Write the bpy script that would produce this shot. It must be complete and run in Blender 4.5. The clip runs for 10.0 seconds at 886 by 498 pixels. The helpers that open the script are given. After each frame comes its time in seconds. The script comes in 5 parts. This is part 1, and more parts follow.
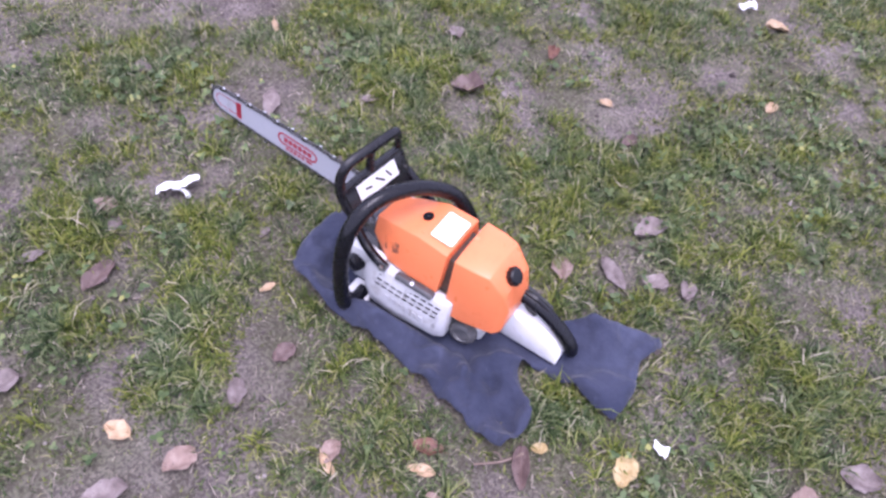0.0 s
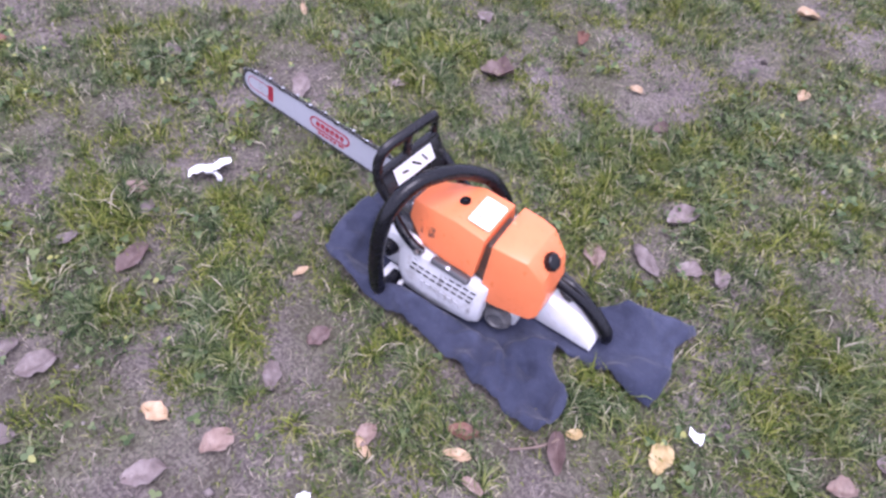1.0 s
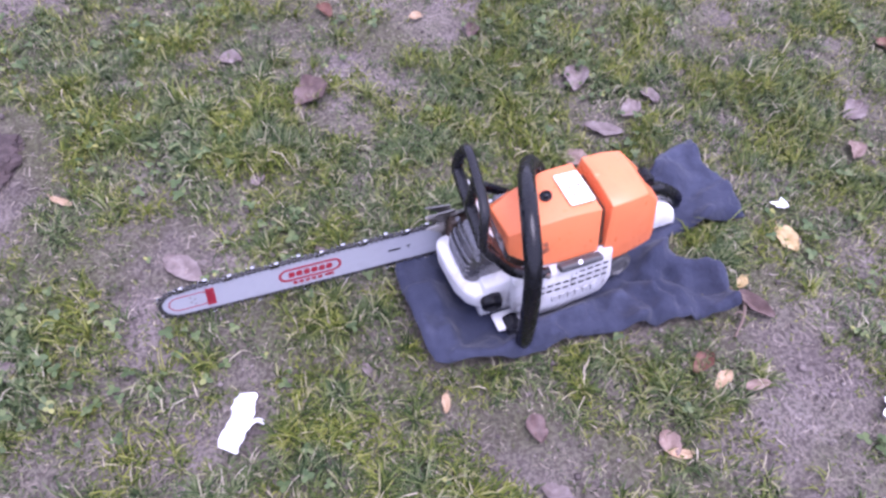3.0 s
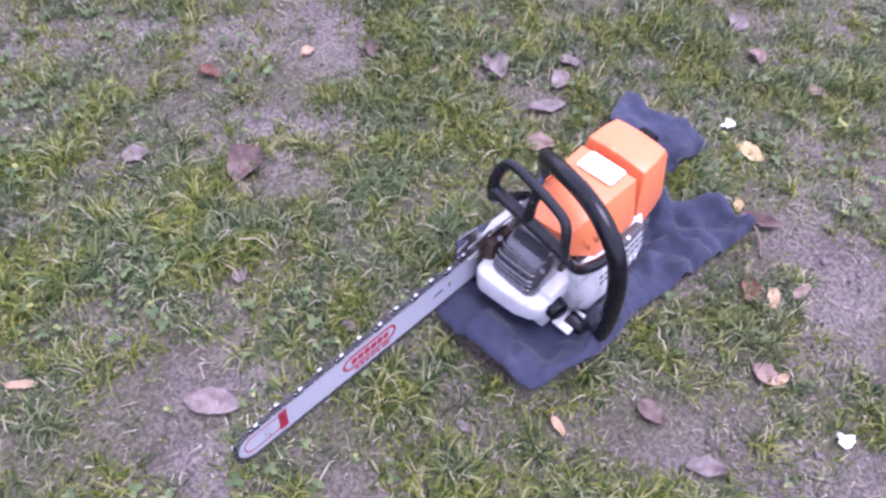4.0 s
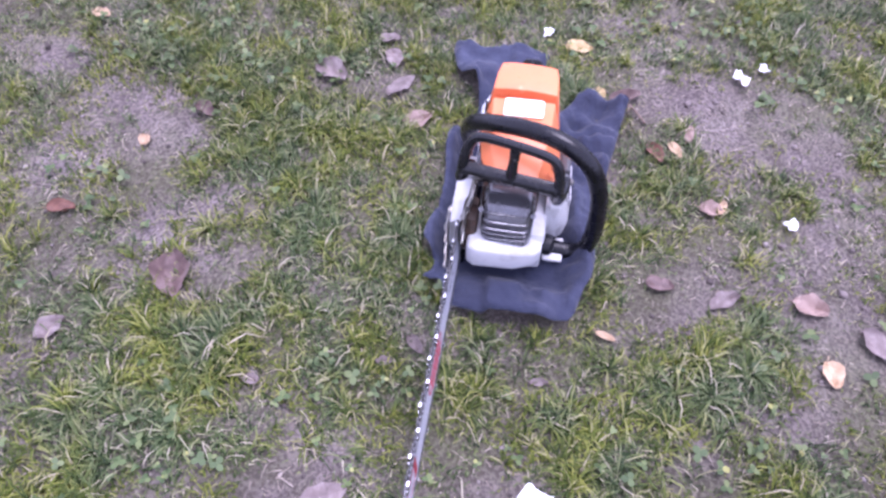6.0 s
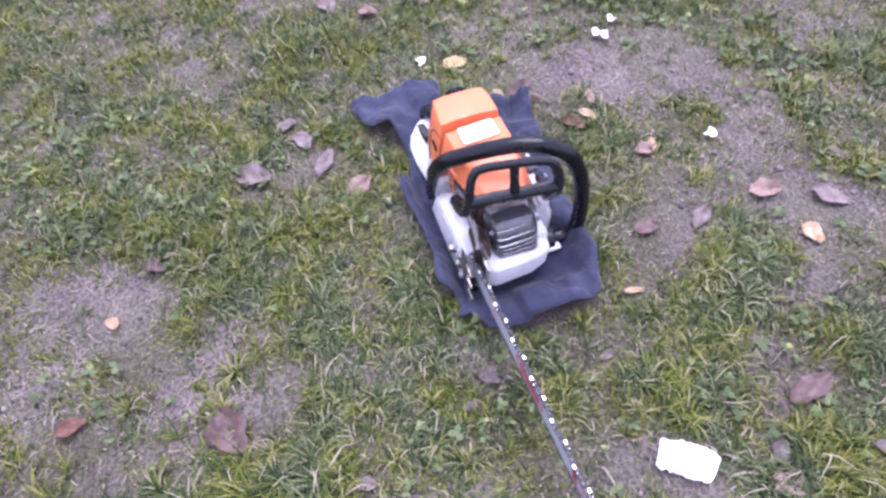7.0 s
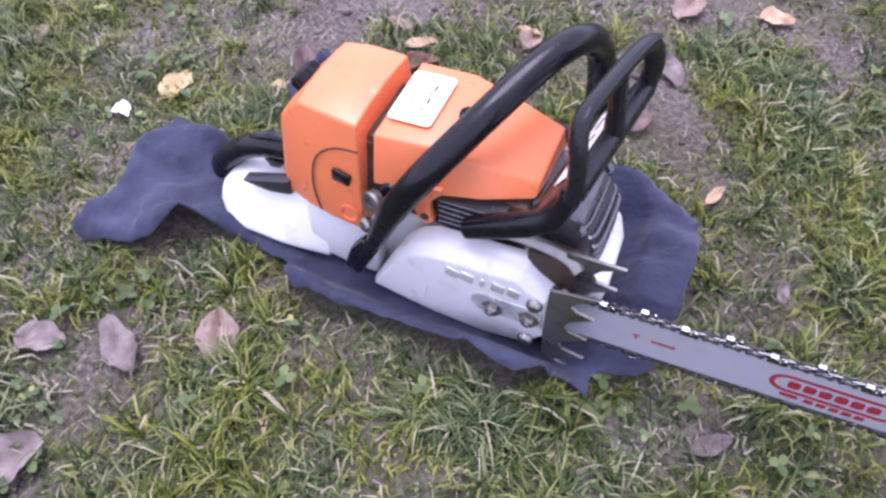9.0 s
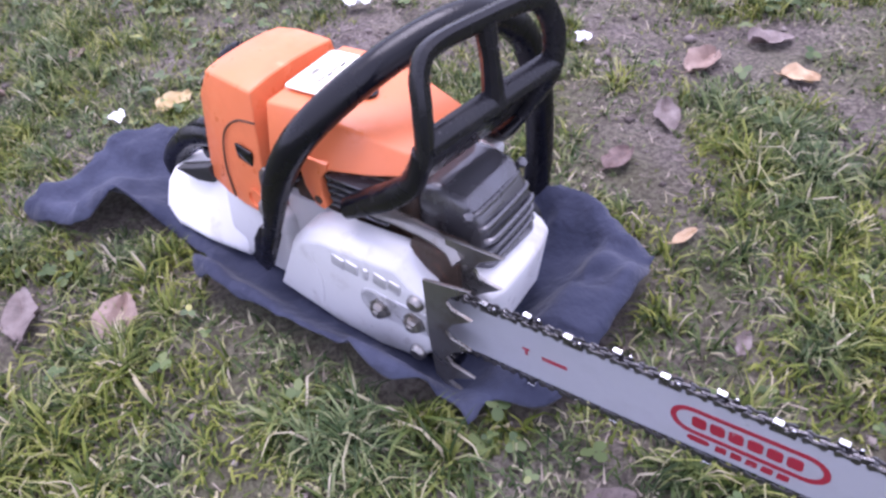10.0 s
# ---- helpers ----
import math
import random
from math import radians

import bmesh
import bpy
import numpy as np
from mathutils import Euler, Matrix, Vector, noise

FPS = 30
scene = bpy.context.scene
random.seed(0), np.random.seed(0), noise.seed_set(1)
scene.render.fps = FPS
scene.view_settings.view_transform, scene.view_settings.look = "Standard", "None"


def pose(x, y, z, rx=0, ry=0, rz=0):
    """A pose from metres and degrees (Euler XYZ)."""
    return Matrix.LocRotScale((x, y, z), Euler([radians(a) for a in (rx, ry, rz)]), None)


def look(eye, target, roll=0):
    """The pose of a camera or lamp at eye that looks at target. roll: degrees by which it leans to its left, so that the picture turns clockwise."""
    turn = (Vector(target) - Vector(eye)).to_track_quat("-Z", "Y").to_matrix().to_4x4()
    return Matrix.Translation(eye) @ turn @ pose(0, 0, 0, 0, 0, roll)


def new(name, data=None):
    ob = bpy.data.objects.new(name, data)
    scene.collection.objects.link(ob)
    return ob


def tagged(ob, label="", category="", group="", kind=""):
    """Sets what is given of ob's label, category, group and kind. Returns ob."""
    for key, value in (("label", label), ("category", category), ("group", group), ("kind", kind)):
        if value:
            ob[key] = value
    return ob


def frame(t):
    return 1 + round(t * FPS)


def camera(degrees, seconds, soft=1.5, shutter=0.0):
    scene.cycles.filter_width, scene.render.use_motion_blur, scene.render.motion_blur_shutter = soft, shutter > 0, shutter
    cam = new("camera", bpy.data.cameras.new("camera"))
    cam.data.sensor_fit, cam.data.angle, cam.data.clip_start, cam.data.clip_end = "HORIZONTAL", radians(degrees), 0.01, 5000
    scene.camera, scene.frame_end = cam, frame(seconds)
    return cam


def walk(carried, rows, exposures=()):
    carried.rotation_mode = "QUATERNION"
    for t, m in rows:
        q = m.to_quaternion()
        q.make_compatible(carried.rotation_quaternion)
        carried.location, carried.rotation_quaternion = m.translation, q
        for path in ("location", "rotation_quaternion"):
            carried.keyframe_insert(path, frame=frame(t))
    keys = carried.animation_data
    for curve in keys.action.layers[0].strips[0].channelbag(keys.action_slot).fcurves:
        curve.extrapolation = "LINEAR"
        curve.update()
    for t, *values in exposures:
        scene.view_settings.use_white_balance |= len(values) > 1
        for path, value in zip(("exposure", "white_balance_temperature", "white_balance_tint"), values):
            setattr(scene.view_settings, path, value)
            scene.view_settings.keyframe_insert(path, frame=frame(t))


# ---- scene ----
cam = camera(62.2, 10.0, soft=2.7)
EXPOSURE = 1.29
PATH = [
    (0, (-0.358, 0.82, 1.26), (0.195, -0.253, -0.334), 8.0),
    (0.5, (-0.35, 0.834, 1.251), (0.21, -0.229, -0.348), 8.1),
    (1, (-0.316, 0.853, 1.246), (0.238, -0.192, -0.367), 8.0),
    (1.5, (-0.22, 0.852, 1.24), (0.322, -0.134, -0.413), 4.7),
    (2, (0.058, 0.77, 1.229), (0.478, -0.269, -0.427), 0.3),
    (2.5, (0.277, 0.734, 1.182), (0.232, -0.476, -0.41), 5.0),
    (2.7, (0.39, 0.728, 1.177), (0.114, -0.421, -0.438), 4.5),
    (3.8, (0.753, 0.47, 1.091), (-0.048, -0.354, -0.546), 6.0),
    (4, (0.793, 0.404, 1.092), (-0.116, -0.333, -0.53), 5.3),
    (4.5, (0.938, 0.305, 1.138), (-0.09, -0.153, -0.515), 4.8),
    (5, (0.993, 0.276, 1.139), (-0.118, -0.167, -0.464), 1.2),
    (5.5, (0.995, 0.256, 1.12), (-0.141, -0.112, -0.485), 1.0),
    (5.7, (0.974, 0.195, 1.105), (-0.152, -0.109, -0.52), 2.5),
    (6.8, (0.94, -0.183, 1.148), (-0.246, 0.067, -0.443), -7.2),
    (7, (0.934, -0.229, 1.172), (-0.239, 0.047, -0.424), -7.2),
    (7.5, (0.774, -0.313, 1.134), (-0.351, 0.149, -0.453), -7.1),
    (8, (0.524, -0.317, 1.069), (-0.253, 0.377, -0.639), -3.1),
    (8.5, (0.354, -0.355, 0.934), (-0.16, 0.559, -0.77), -3.1),
    (9, (0.272, -0.385, 0.718), (-0.28, 0.646, -0.904), -4.0),
    (9.5, (0.376, -0.377, 0.669), (-0.41, 0.681, -0.836), -7.7),
    (10, (0.472, -0.326, 0.563), (-0.472, 0.783, -0.808), -6.9),
]
walk(cam, [(t, look(eye, target, roll)) for t, eye, target, roll in PATH],
     exposures=[(t, EXPOSURE + stops, kelvin, tint) for t, stops, kelvin, tint in (
         (0, 0.0, 5700, 33), (2, 0.04, 5680, 34), (2.7, 0.08, 5560, 37), (4, 0.2, 5510, 40), (5.7, 0.22, 5490, 40), (7.5, 0.2, 5640, 35), (8.5, 0.03, 5700, 33), (10, 0.05, 5680, 33))])

# ---- light ----
SUN_ELEVATION, SUN_TURN = 78.0, 320.0
world = bpy.data.worlds.new("overcast_sky")
scene.world = world
world.use_nodes = True
wn, wl = world.node_tree.nodes, world.node_tree.links
sky = wn.new("ShaderNodeTexSky")
sky.sky_type, sky.sun_disc = "NISHITA", False
sky.sun_elevation, sky.sun_rotation = radians(SUN_ELEVATION), radians(SUN_TURN)
sky.air_density, sky.dust_density, sky.ozone_density = 1.0, 4.0, 1.0
grey = wn.new("ShaderNodeMix")
grey.data_type = "RGBA"
grey.inputs["Factor"].default_value = 0.72
grey.inputs["B"].default_value = (6.6, 6.7, 7.2, 1)
wl.new(sky.outputs["Color"], grey.inputs["A"])
wl.new(grey.outputs["Result"], wn["Background"].inputs["Color"])
wn["Background"].inputs["Strength"].default_value = 0.115
sun = new("sun", bpy.data.lights.new("sun", "SUN"))
sun.data.energy, sun.data.angle, sun.data.color = 1.35, radians(40), (1.0, 0.97, 0.94)
sun.matrix_basis = pose(0, 0, 6, 90 - SUN_ELEVATION, 0, 180 - SUN_TURN)


# ---- materials ----
def mix_node(nt, a, b, fac=None, blend="MIX", value=0.5):
    m = nt.nodes.new("ShaderNodeMix")
    m.data_type, m.blend_type = "RGBA", blend
    m.inputs["Factor"].default_value = value
    for key, v in (("A", a), ("B", b)):
        if isinstance(v, tuple):
            m.inputs[key].default_value = (*v, 1)
        else:
            nt.links.new(v, m.inputs[key])
    if fac is not None:
        nt.links.new(fac, m.inputs["Factor"])
    return m.outputs["Result"]


def noise_node(nt, scale, detail=4.0, rough=0.55, stretch=None):
    tc = nt.nodes.new("ShaderNodeTexCoord")
    n = nt.nodes.new("ShaderNodeTexNoise")
    n.inputs["Scale"].default_value, n.inputs["Detail"].default_value, n.inputs["Roughness"].default_value = scale, detail, rough
    if stretch:
        mp = nt.nodes.new("ShaderNodeMapping")
        mp.inputs["Scale"].default_value = stretch
        nt.links.new(tc.outputs["Object"], mp.inputs["Vector"])
        nt.links.new(mp.outputs["Vector"], n.inputs["Vector"])
    else:
        nt.links.new(tc.outputs["Object"], n.inputs["Vector"])
    return n.outputs["Fac"]


def ramp(nt, fac, stops, ease="LINEAR"):
    r = nt.nodes.new("ShaderNodeValToRGB")
    r.color_ramp.interpolation = ease
    while len(r.color_ramp.elements) < len(stops):
        r.color_ramp.elements.new(0.5)
    for e, (p, c) in zip(r.color_ramp.elements, stops):
        e.position, e.color = p, (*c, 1) if isinstance(c, tuple) else (c, c, c, 1)
    nt.links.new(fac, r.inputs["Fac"])
    return r.outputs["Color"]


def bump(nt, bsdf, height, strength, distance):
    b = nt.nodes.new("ShaderNodeBump")
    b.inputs["Strength"].default_value, b.inputs["Distance"].default_value = strength, distance
    nt.links.new(height, b.inputs["Height"])
    nt.links.new(b.outputs["Normal"], bsdf.inputs["Normal"])


def material(name, colour, rough=0.5, metal=0.0, dirt=None, dirt_scale=18.0, dirt_range=(0.5, 0.75), wear=None, wear_scale=60.0,
             wear_range=(0.68, 0.74), tint=0.12, bump_scale=300.0, bump_strength=0.15, bump_distance=0.0008, rough_spread=0.15, stretch=None, coat=0.0, gloss=0.5):
    """A worn surface: base colour with slow drift, dirt in patches, chips of wear, and a fine relief."""
    mat = bpy.data.materials.new(name)
    mat.use_nodes = True
    nt = mat.node_tree
    bsdf = nt.nodes["Principled BSDF"]
    dark = tuple(c * (1 - 1.6 * tint) for c in colour)
    light = tuple(min(1, c * (1 + tint)) for c in colour)
    slow = noise_node(nt, 9.0, 5.0, 0.6)
    col = ramp(nt, slow, [(0.3, dark), (0.7, light)])
    if dirt:
        d = ramp(nt, noise_node(nt, dirt_scale, 6.0, 0.65), [(dirt_range[0], 0.0), (dirt_range[1], 1.0)])
        col = mix_node(nt, col, dirt, d)
    if wear:
        w = ramp(nt, noise_node(nt, wear_scale, 5.0, 0.6, stretch), [(wear_range[0], 0.0), (wear_range[1], 1.0)])
        col = mix_node(nt, col, wear, w)
    nt.links.new(col, bsdf.inputs["Base Color"])
    r = ramp(nt, noise_node(nt, 35.0, 5.0, 0.6), [(0.3, max(0.04, rough - rough_spread)), (0.7, min(1.0, rough + rough_spread))])
    nt.links.new(r, bsdf.inputs["Roughness"])
    bsdf.inputs["Metallic"].default_value = metal
    bsdf.inputs["Coat Weight"].default_value = coat
    bsdf.inputs["Specular IOR Level"].default_value = gloss
    bump(nt, bsdf, noise_node(nt, bump_scale, 3.0), bump_strength, bump_distance)
    return mat


ORANGE = material("orange_plastic", (0.82, 0.222, 0.084), 0.38, dirt=(0.58, 0.15, 0.05), dirt_range=(0.5, 0.95), wear=(0.88, 0.4, 0.22), wear_scale=22, wear_range=(0.66, 0.8), tint=0.06, bump_strength=0.12)
WHITE = material("white_painted_metal", (0.68, 0.68, 0.685), 0.4, dirt=(0.36, 0.33, 0.3), dirt_scale=24, dirt_range=(0.54, 0.86), wear=(0.3, 0.27, 0.25), wear_scale=75, wear_range=(0.72, 0.78), tint=0.05)
WHITEPLASTIC = material("white_plastic", (0.84, 0.84, 0.84), 0.42, dirt=(0.5, 0.47, 0.44), dirt_scale=20, dirt_range=(0.58, 0.9), tint=0.04)
GREYWHITE = material("scratched_grey_metal", (0.55, 0.55, 0.565), 0.5, dirt=(0.3, 0.28, 0.27), dirt_scale=34, dirt_range=(0.5, 0.8), wear=(0.2, 0.19, 0.19), wear_scale=40, wear_range=(0.62, 0.7), tint=0.08, stretch=(1, 1, 0.2))
BLACK = material("black_rubber", (0.0050, 0.0051, 0.0082), 0.27, dirt=(0.016, 0.016, 0.018), dirt_range=(0.6, 0.95), wear=(0.16, 0.155, 0.16), wear_scale=90, wear_range=(0.75, 0.81), bump_strength=0.12, gloss=0.36)
BLACKGLOSS = material("black_moulded_plastic", (0.013, 0.013, 0.016), 0.26, dirt=(0.06, 0.055, 0.054), dirt_range=(0.58, 0.92), wear=(0.22, 0.21, 0.21), wear_scale=70, wear_range=(0.7, 0.78), gloss=0.35)
SOOTY = material("sooty_black_metal", (0.16, 0.16, 0.175), 0.24, metal=0.6, coat=0.3, dirt=(0.09, 0.085, 0.085), dirt_range=(0.45, 0.85), wear=(0.16, 0.13, 0.11), wear_scale=45, wear_range=(0.68, 0.8))
BARSTEEL = material("painted_grey_bar", (0.44, 0.45, 0.5), 0.42, metal=0.05, dirt=(0.34, 0.34, 0.38), dirt_range=(0.5, 0.9), wear=(0.3, 0.3, 0.31), wear_scale=26, wear_range=(0.66, 0.85), tint=0.05, stretch=(0.15, 1, 1.4))
STEEL = material("worn_steel", (0.31, 0.3, 0.285), 0.36, metal=0.9, dirt=(0.16, 0.12, 0.09), dirt_scale=40, dirt_range=(0.5, 0.8))
CHROME = material("bright_chrome_cutter", (0.66, 0.66, 0.68), 0.32, metal=0.9, tint=0.03)
LINKSTEEL = material("oiled_dark_chain", (0.13, 0.127, 0.13), 0.3, metal=0.8, dirt=(0.03, 0.025, 0.02), dirt_scale=60)
RED = material("red_print", (0.36, 0.02, 0.045), 0.45, tint=0.1, wear=(0.42, 0.3, 0.33), wear_scale=90, wear_range=(0.66, 0.75))
LABEL = material("cream_sticker", (0.83, 0.8, 0.66), 0.4, dirt=(0.68, 0.6, 0.45), dirt_range=(0.55, 0.9), tint=0.04)
STICKER = material("white_sticker", (0.75, 0.75, 0.75), 0.35, dirt=(0.5, 0.48, 0.45), dirt_range=(0.6, 0.9), tint=0.04)
INK = material("dark_ink", (0.03, 0.03, 0.032), 0.5)
SMUDGE = material("worn_dark_print", (0.17, 0.06, 0.035), 0.45, wear=(0.7, 0.19, 0.07), wear_scale=120, wear_range=(0.46, 0.6))
# dark brown for recesses and seams; in the cover gap it paints in shade
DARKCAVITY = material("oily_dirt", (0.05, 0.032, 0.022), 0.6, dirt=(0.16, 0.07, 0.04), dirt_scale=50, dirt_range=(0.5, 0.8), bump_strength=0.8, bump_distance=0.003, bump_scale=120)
EMBOSS = material("bare_aluminium", (0.6, 0.6, 0.62), 0.34, metal=0.35, dirt=(0.3, 0.29, 0.28), dirt_scale=60)
CAPGREY = material("grey_ribbed_cap", (0.07, 0.07, 0.075), 0.5, dirt=(0.2, 0.19, 0.18), dirt_range=(0.5, 0.8))
TWIG = material("dry_twig_bark", (0.21, 0.15, 0.12), 0.8, dirt=(0.14, 0.1, 0.08), dirt_scale=60, tint=0.2, bump_strength=0.6, bump_scale=150)
PAPER = material("white_tissue", (0.86, 0.86, 0.87), 0.9, tint=0.05, dirt=(0.7, 0.66, 0.64), dirt_scale=30, dirt_range=(0.6, 0.9), bump_strength=0.4, bump_distance=0.002, bump_scale=90)


def cloth_material():
    mat = bpy.data.materials.new("navy_cotton")
    mat.use_nodes = True
    nt = mat.node_tree
    bsdf = nt.nodes["Principled BSDF"]
    slow = noise_node(nt, 7.0, 6.0, 0.65)
    col = ramp(nt, slow, [(0.3, (0.024, 0.029, 0.052)), (0.55, (0.045, 0.05, 0.08)), (0.78, (0.072, 0.082, 0.128))])
    lint = ramp(nt, noise_node(nt, 160.0, 2.0, 0.5), [(0.7, 0.0), (0.8, 0.5)])
    col = mix_node(nt, col, (0.1, 0.1, 0.13), lint)
    fade = ramp(nt, noise_node(nt, 24.0, 6.0, 0.7), [(0.55, 0.0), (0.8, 0.45)])
    col = mix_node(nt, col, (0.095, 0.1, 0.145), fade)
    nt.links.new(col, bsdf.inputs["Base Color"])
    bsdf.inputs["Roughness"].default_value = 0.92
    bsdf.inputs["Specular IOR Level"].default_value = 0.06
    bsdf.inputs["Sheen Weight"].default_value = 0.12
    bsdf.inputs["Sheen Roughness"].default_value = 0.5
    bump(nt, bsdf, noise_node(nt, 22.0, 5.0, 0.5), 0.9, 0.014)
    return mat


def soil_material():
    mat = bpy.data.materials.new("damp_soil_and_thatch")
    mat.use_nodes = True
    nt = mat.node_tree
    bsdf = nt.nodes["Principled BSDF"]
    slow = noise_node(nt, 5.0, 8.0, 0.65)
    col = ramp(nt, slow, [(0.3, (0.115, 0.094, 0.087)), (0.52, (0.235, 0.198, 0.186)), (0.75, (0.38, 0.33, 0.31))])
    moss = ramp(nt, noise_node(nt, 3.2, 6.0, 0.6), [(0.40, 0.0), (0.58, 0.7)])
    col = mix_node(nt, col, (0.12, 0.13, 0.058), moss)
    straw = ramp(nt, noise_node(nt, 60.0, 8.0, 0.8, (1.0, 0.35, 1.0)), [(0.52, 0.0), (0.72, 0.5)])
    col = mix_node(nt, col, (0.33, 0.275, 0.235), straw)
    crumb = ramp(nt, noise_node(nt, 150.0, 4.0, 0.7), [(0.42, 0.65), (0.58, 0.0)])
    col = mix_node(nt, col, (0.045, 0.035, 0.032), crumb)
    # past the single blades the lawn goes on as a mottled green cover
    where = nt.nodes.new("ShaderNodeTexCoord")
    away = nt.nodes.new("ShaderNodeVectorMath")
    away.operation = "LENGTH"
    nt.links.new(where.outputs["Object"], away.inputs[0])
    far = nt.nodes.new("ShaderNodeMapRange")
    far.inputs["From Min"].default_value, far.inputs["From Max"].default_value, far.inputs["To Max"].default_value = 1.75, 2.3, 0.8
    nt.links.new(away.outputs["Value"], far.inputs["Value"])
    cover = ramp(nt, noise_node(nt, 2.2, 8.0, 0.7), [(0.35, (0.055, 0.068, 0.026)), (0.52, (0.092, 0.1, 0.045)), (0.68, (0.165, 0.145, 0.118))])
    col = mix_node(nt, col, cover, far.outputs["Result"])
    nt.links.new(col, bsdf.inputs["Base Color"])
    bsdf.inputs["Roughness"].default_value = 0.95
    bsdf.inputs["Specular IOR Level"].default_value = 0.2
    bump(nt, bsdf, noise_node(nt, 70.0, 8.0, 0.75), 0.9, 0.012)
    return mat


def strand_material(name, stops, rough=0.5, through_light=0.25, second=None, patch=(7.0, 0.42, 0.58), gloss=0.35):
    """Grass and other small litter: each strand takes its own colour, and whole tufts go towards a second range."""
    mat = bpy.data.materials.new(name)
    mat.use_nodes = True
    nt = mat.node_tree
    bsdf = nt.nodes["Principled BSDF"]
    geo = nt.nodes.new("ShaderNodeNewGeometry")
    col = ramp(nt, geo.outputs["Random Per Island"], stops)
    if second:
        other = ramp(nt, geo.outputs["Random Per Island"], second)
        col = mix_node(nt, col, other, ramp(nt, noise_node(nt, patch[0], 4.0, 0.55), [(patch[1], 0.0), (patch[2], 1.0)]))
    d = ramp(nt, noise_node(nt, 2.4, 5.0, 0.6), [(0.3, 0.72), (0.7, 1.0)])
    col = mix_node(nt, col, d, None, "MULTIPLY", 1.0)
    nt.links.new(col, bsdf.inputs["Base Color"])
    bsdf.inputs["Roughness"].default_value = rough
    bsdf.inputs["Specular IOR Level"].default_value = gloss
    tr = nt.nodes.new("ShaderNodeBsdfTranslucent")
    nt.links.new(col, tr.inputs["Color"])
    mx = nt.nodes.new("ShaderNodeMixShader")
    mx.inputs["Fac"].default_value = through_light
    nt.links.new(bsdf.outputs["BSDF"], mx.inputs[1])
    nt.links.new(tr.outputs["BSDF"], mx.inputs[2])
    nt.links.new(mx.outputs["Shader"], nt.nodes["Material Output"].inputs["Surface"])
    return mat


def leaf_material(name, dark, mid, light):
    mat = bpy.data.materials.new(name)
    mat.use_nodes = True
    nt = mat.node_tree
    bsdf = nt.nodes["Principled BSDF"]
    col = ramp(nt, noise_node(nt, 40.0, 6.0, 0.65), [(0.3, dark), (0.52, mid), (0.75, light)])
    spots = ramp(nt, noise_node(nt, 140.0, 3.0, 0.6), [(0.62, 0.0), (0.7, 0.6)])
    col = mix_node(nt, col, tuple(c * 0.4 for c in dark), spots)
    info = nt.nodes.new("ShaderNodeObjectInfo")
    shade = ramp(nt, info.outputs["Random"], [(0.0, 0.72), (1.0, 1.0)])
    col = mix_node(nt, col, shade, None, "MULTIPLY", 1.0)
    nt.links.new(col, bsdf.inputs["Base Color"])
    bsdf.inputs["Roughness"].default_value = 0.6
    bump(nt, bsdf, noise_node(nt, 90.0, 5.0, 0.7), 0.5, 0.002)
    return mat


CLOTH, SOIL = cloth_material(), soil_material()
GRASS = strand_material("grass_blades",
                        [(0.0, (0.022, 0.043, 0.008)), (0.3, (0.088, 0.124, 0.018)), (0.6, (0.182, 0.217, 0.037)), (0.84, (0.315, 0.33, 0.075)), (0.95, (0.41, 0.38, 0.2)), (1.0, (0.56, 0.49, 0.36))],
                        second=[(0.0, (0.02, 0.04, 0.014)), (0.35, (0.07, 0.11, 0.04)), (0.65, (0.15, 0.195, 0.08)), (0.85, (0.25, 0.285, 0.135)), (0.95, (0.4, 0.375, 0.25)), (1.0, (0.56, 0.5, 0.4))],
                        rough=0.5, gloss=0.2, patch=(9.0, 0.42, 0.58))
STRAW = strand_material("dry_grass_litter", [(0.0, (0.18, 0.145, 0.12)), (0.5, (0.32, 0.265, 0.215)), (1.0, (0.5, 0.43, 0.35))], 0.7, 0.1)
CLOVER = strand_material("small_weed_leaves", [(0.0, (0.06, 0.1, 0.034)), (0.5, (0.11, 0.16, 0.058)), (0.92, (0.18, 0.225, 0.085)), (1.0, (0.4, 0.39, 0.12))], 0.5, 0.2)
CRUMBS = strand_material("soil_crumbs", [(0.0, (0.09, 0.073, 0.067)), (0.6, (0.22, 0.183, 0.17)), (1.0, (0.36, 0.315, 0.29))], 0.9, 0.0)
DARKSOIL = material("fresh_dark_soil", (0.07, 0.05, 0.048), 0.95, dirt=(0.135, 0.1, 0.095), dirt_scale=40, dirt_range=(0.5, 0.75), tint=0.3, bump_strength=1.0, bump_distance=0.008, bump_scale=110)
LEAF_MAUVE = leaf_material("weathered_mauve_leaf", (0.1, 0.074, 0.068), (0.19, 0.148, 0.138), (0.3, 0.255, 0.24))
LEAF_BROWN = leaf_material("mauve_brown_leaf", (0.085, 0.05, 0.045), (0.17, 0.11, 0.098), (0.27, 0.2, 0.18))
LEAF_PINK = leaf_material("pinkish_tan_leaf", (0.18, 0.115, 0.09), (0.31, 0.215, 0.175), (0.42, 0.32, 0.27))
LEAF_RED = leaf_material("dark_red_brown_leaf", (0.1, 0.04, 0.03), (0.2, 0.09, 0.06), (0.32, 0.17, 0.11))
LEAF_YELLOW = leaf_material("pale_yellow_leaf", (0.4, 0.27, 0.1), (0.58, 0.43, 0.2), (0.66, 0.54, 0.32))
LEAF_TAN = leaf_material("tan_leaf", (0.3, 0.19, 0.1), (0.47, 0.33, 0.2), (0.58, 0.45, 0.32))


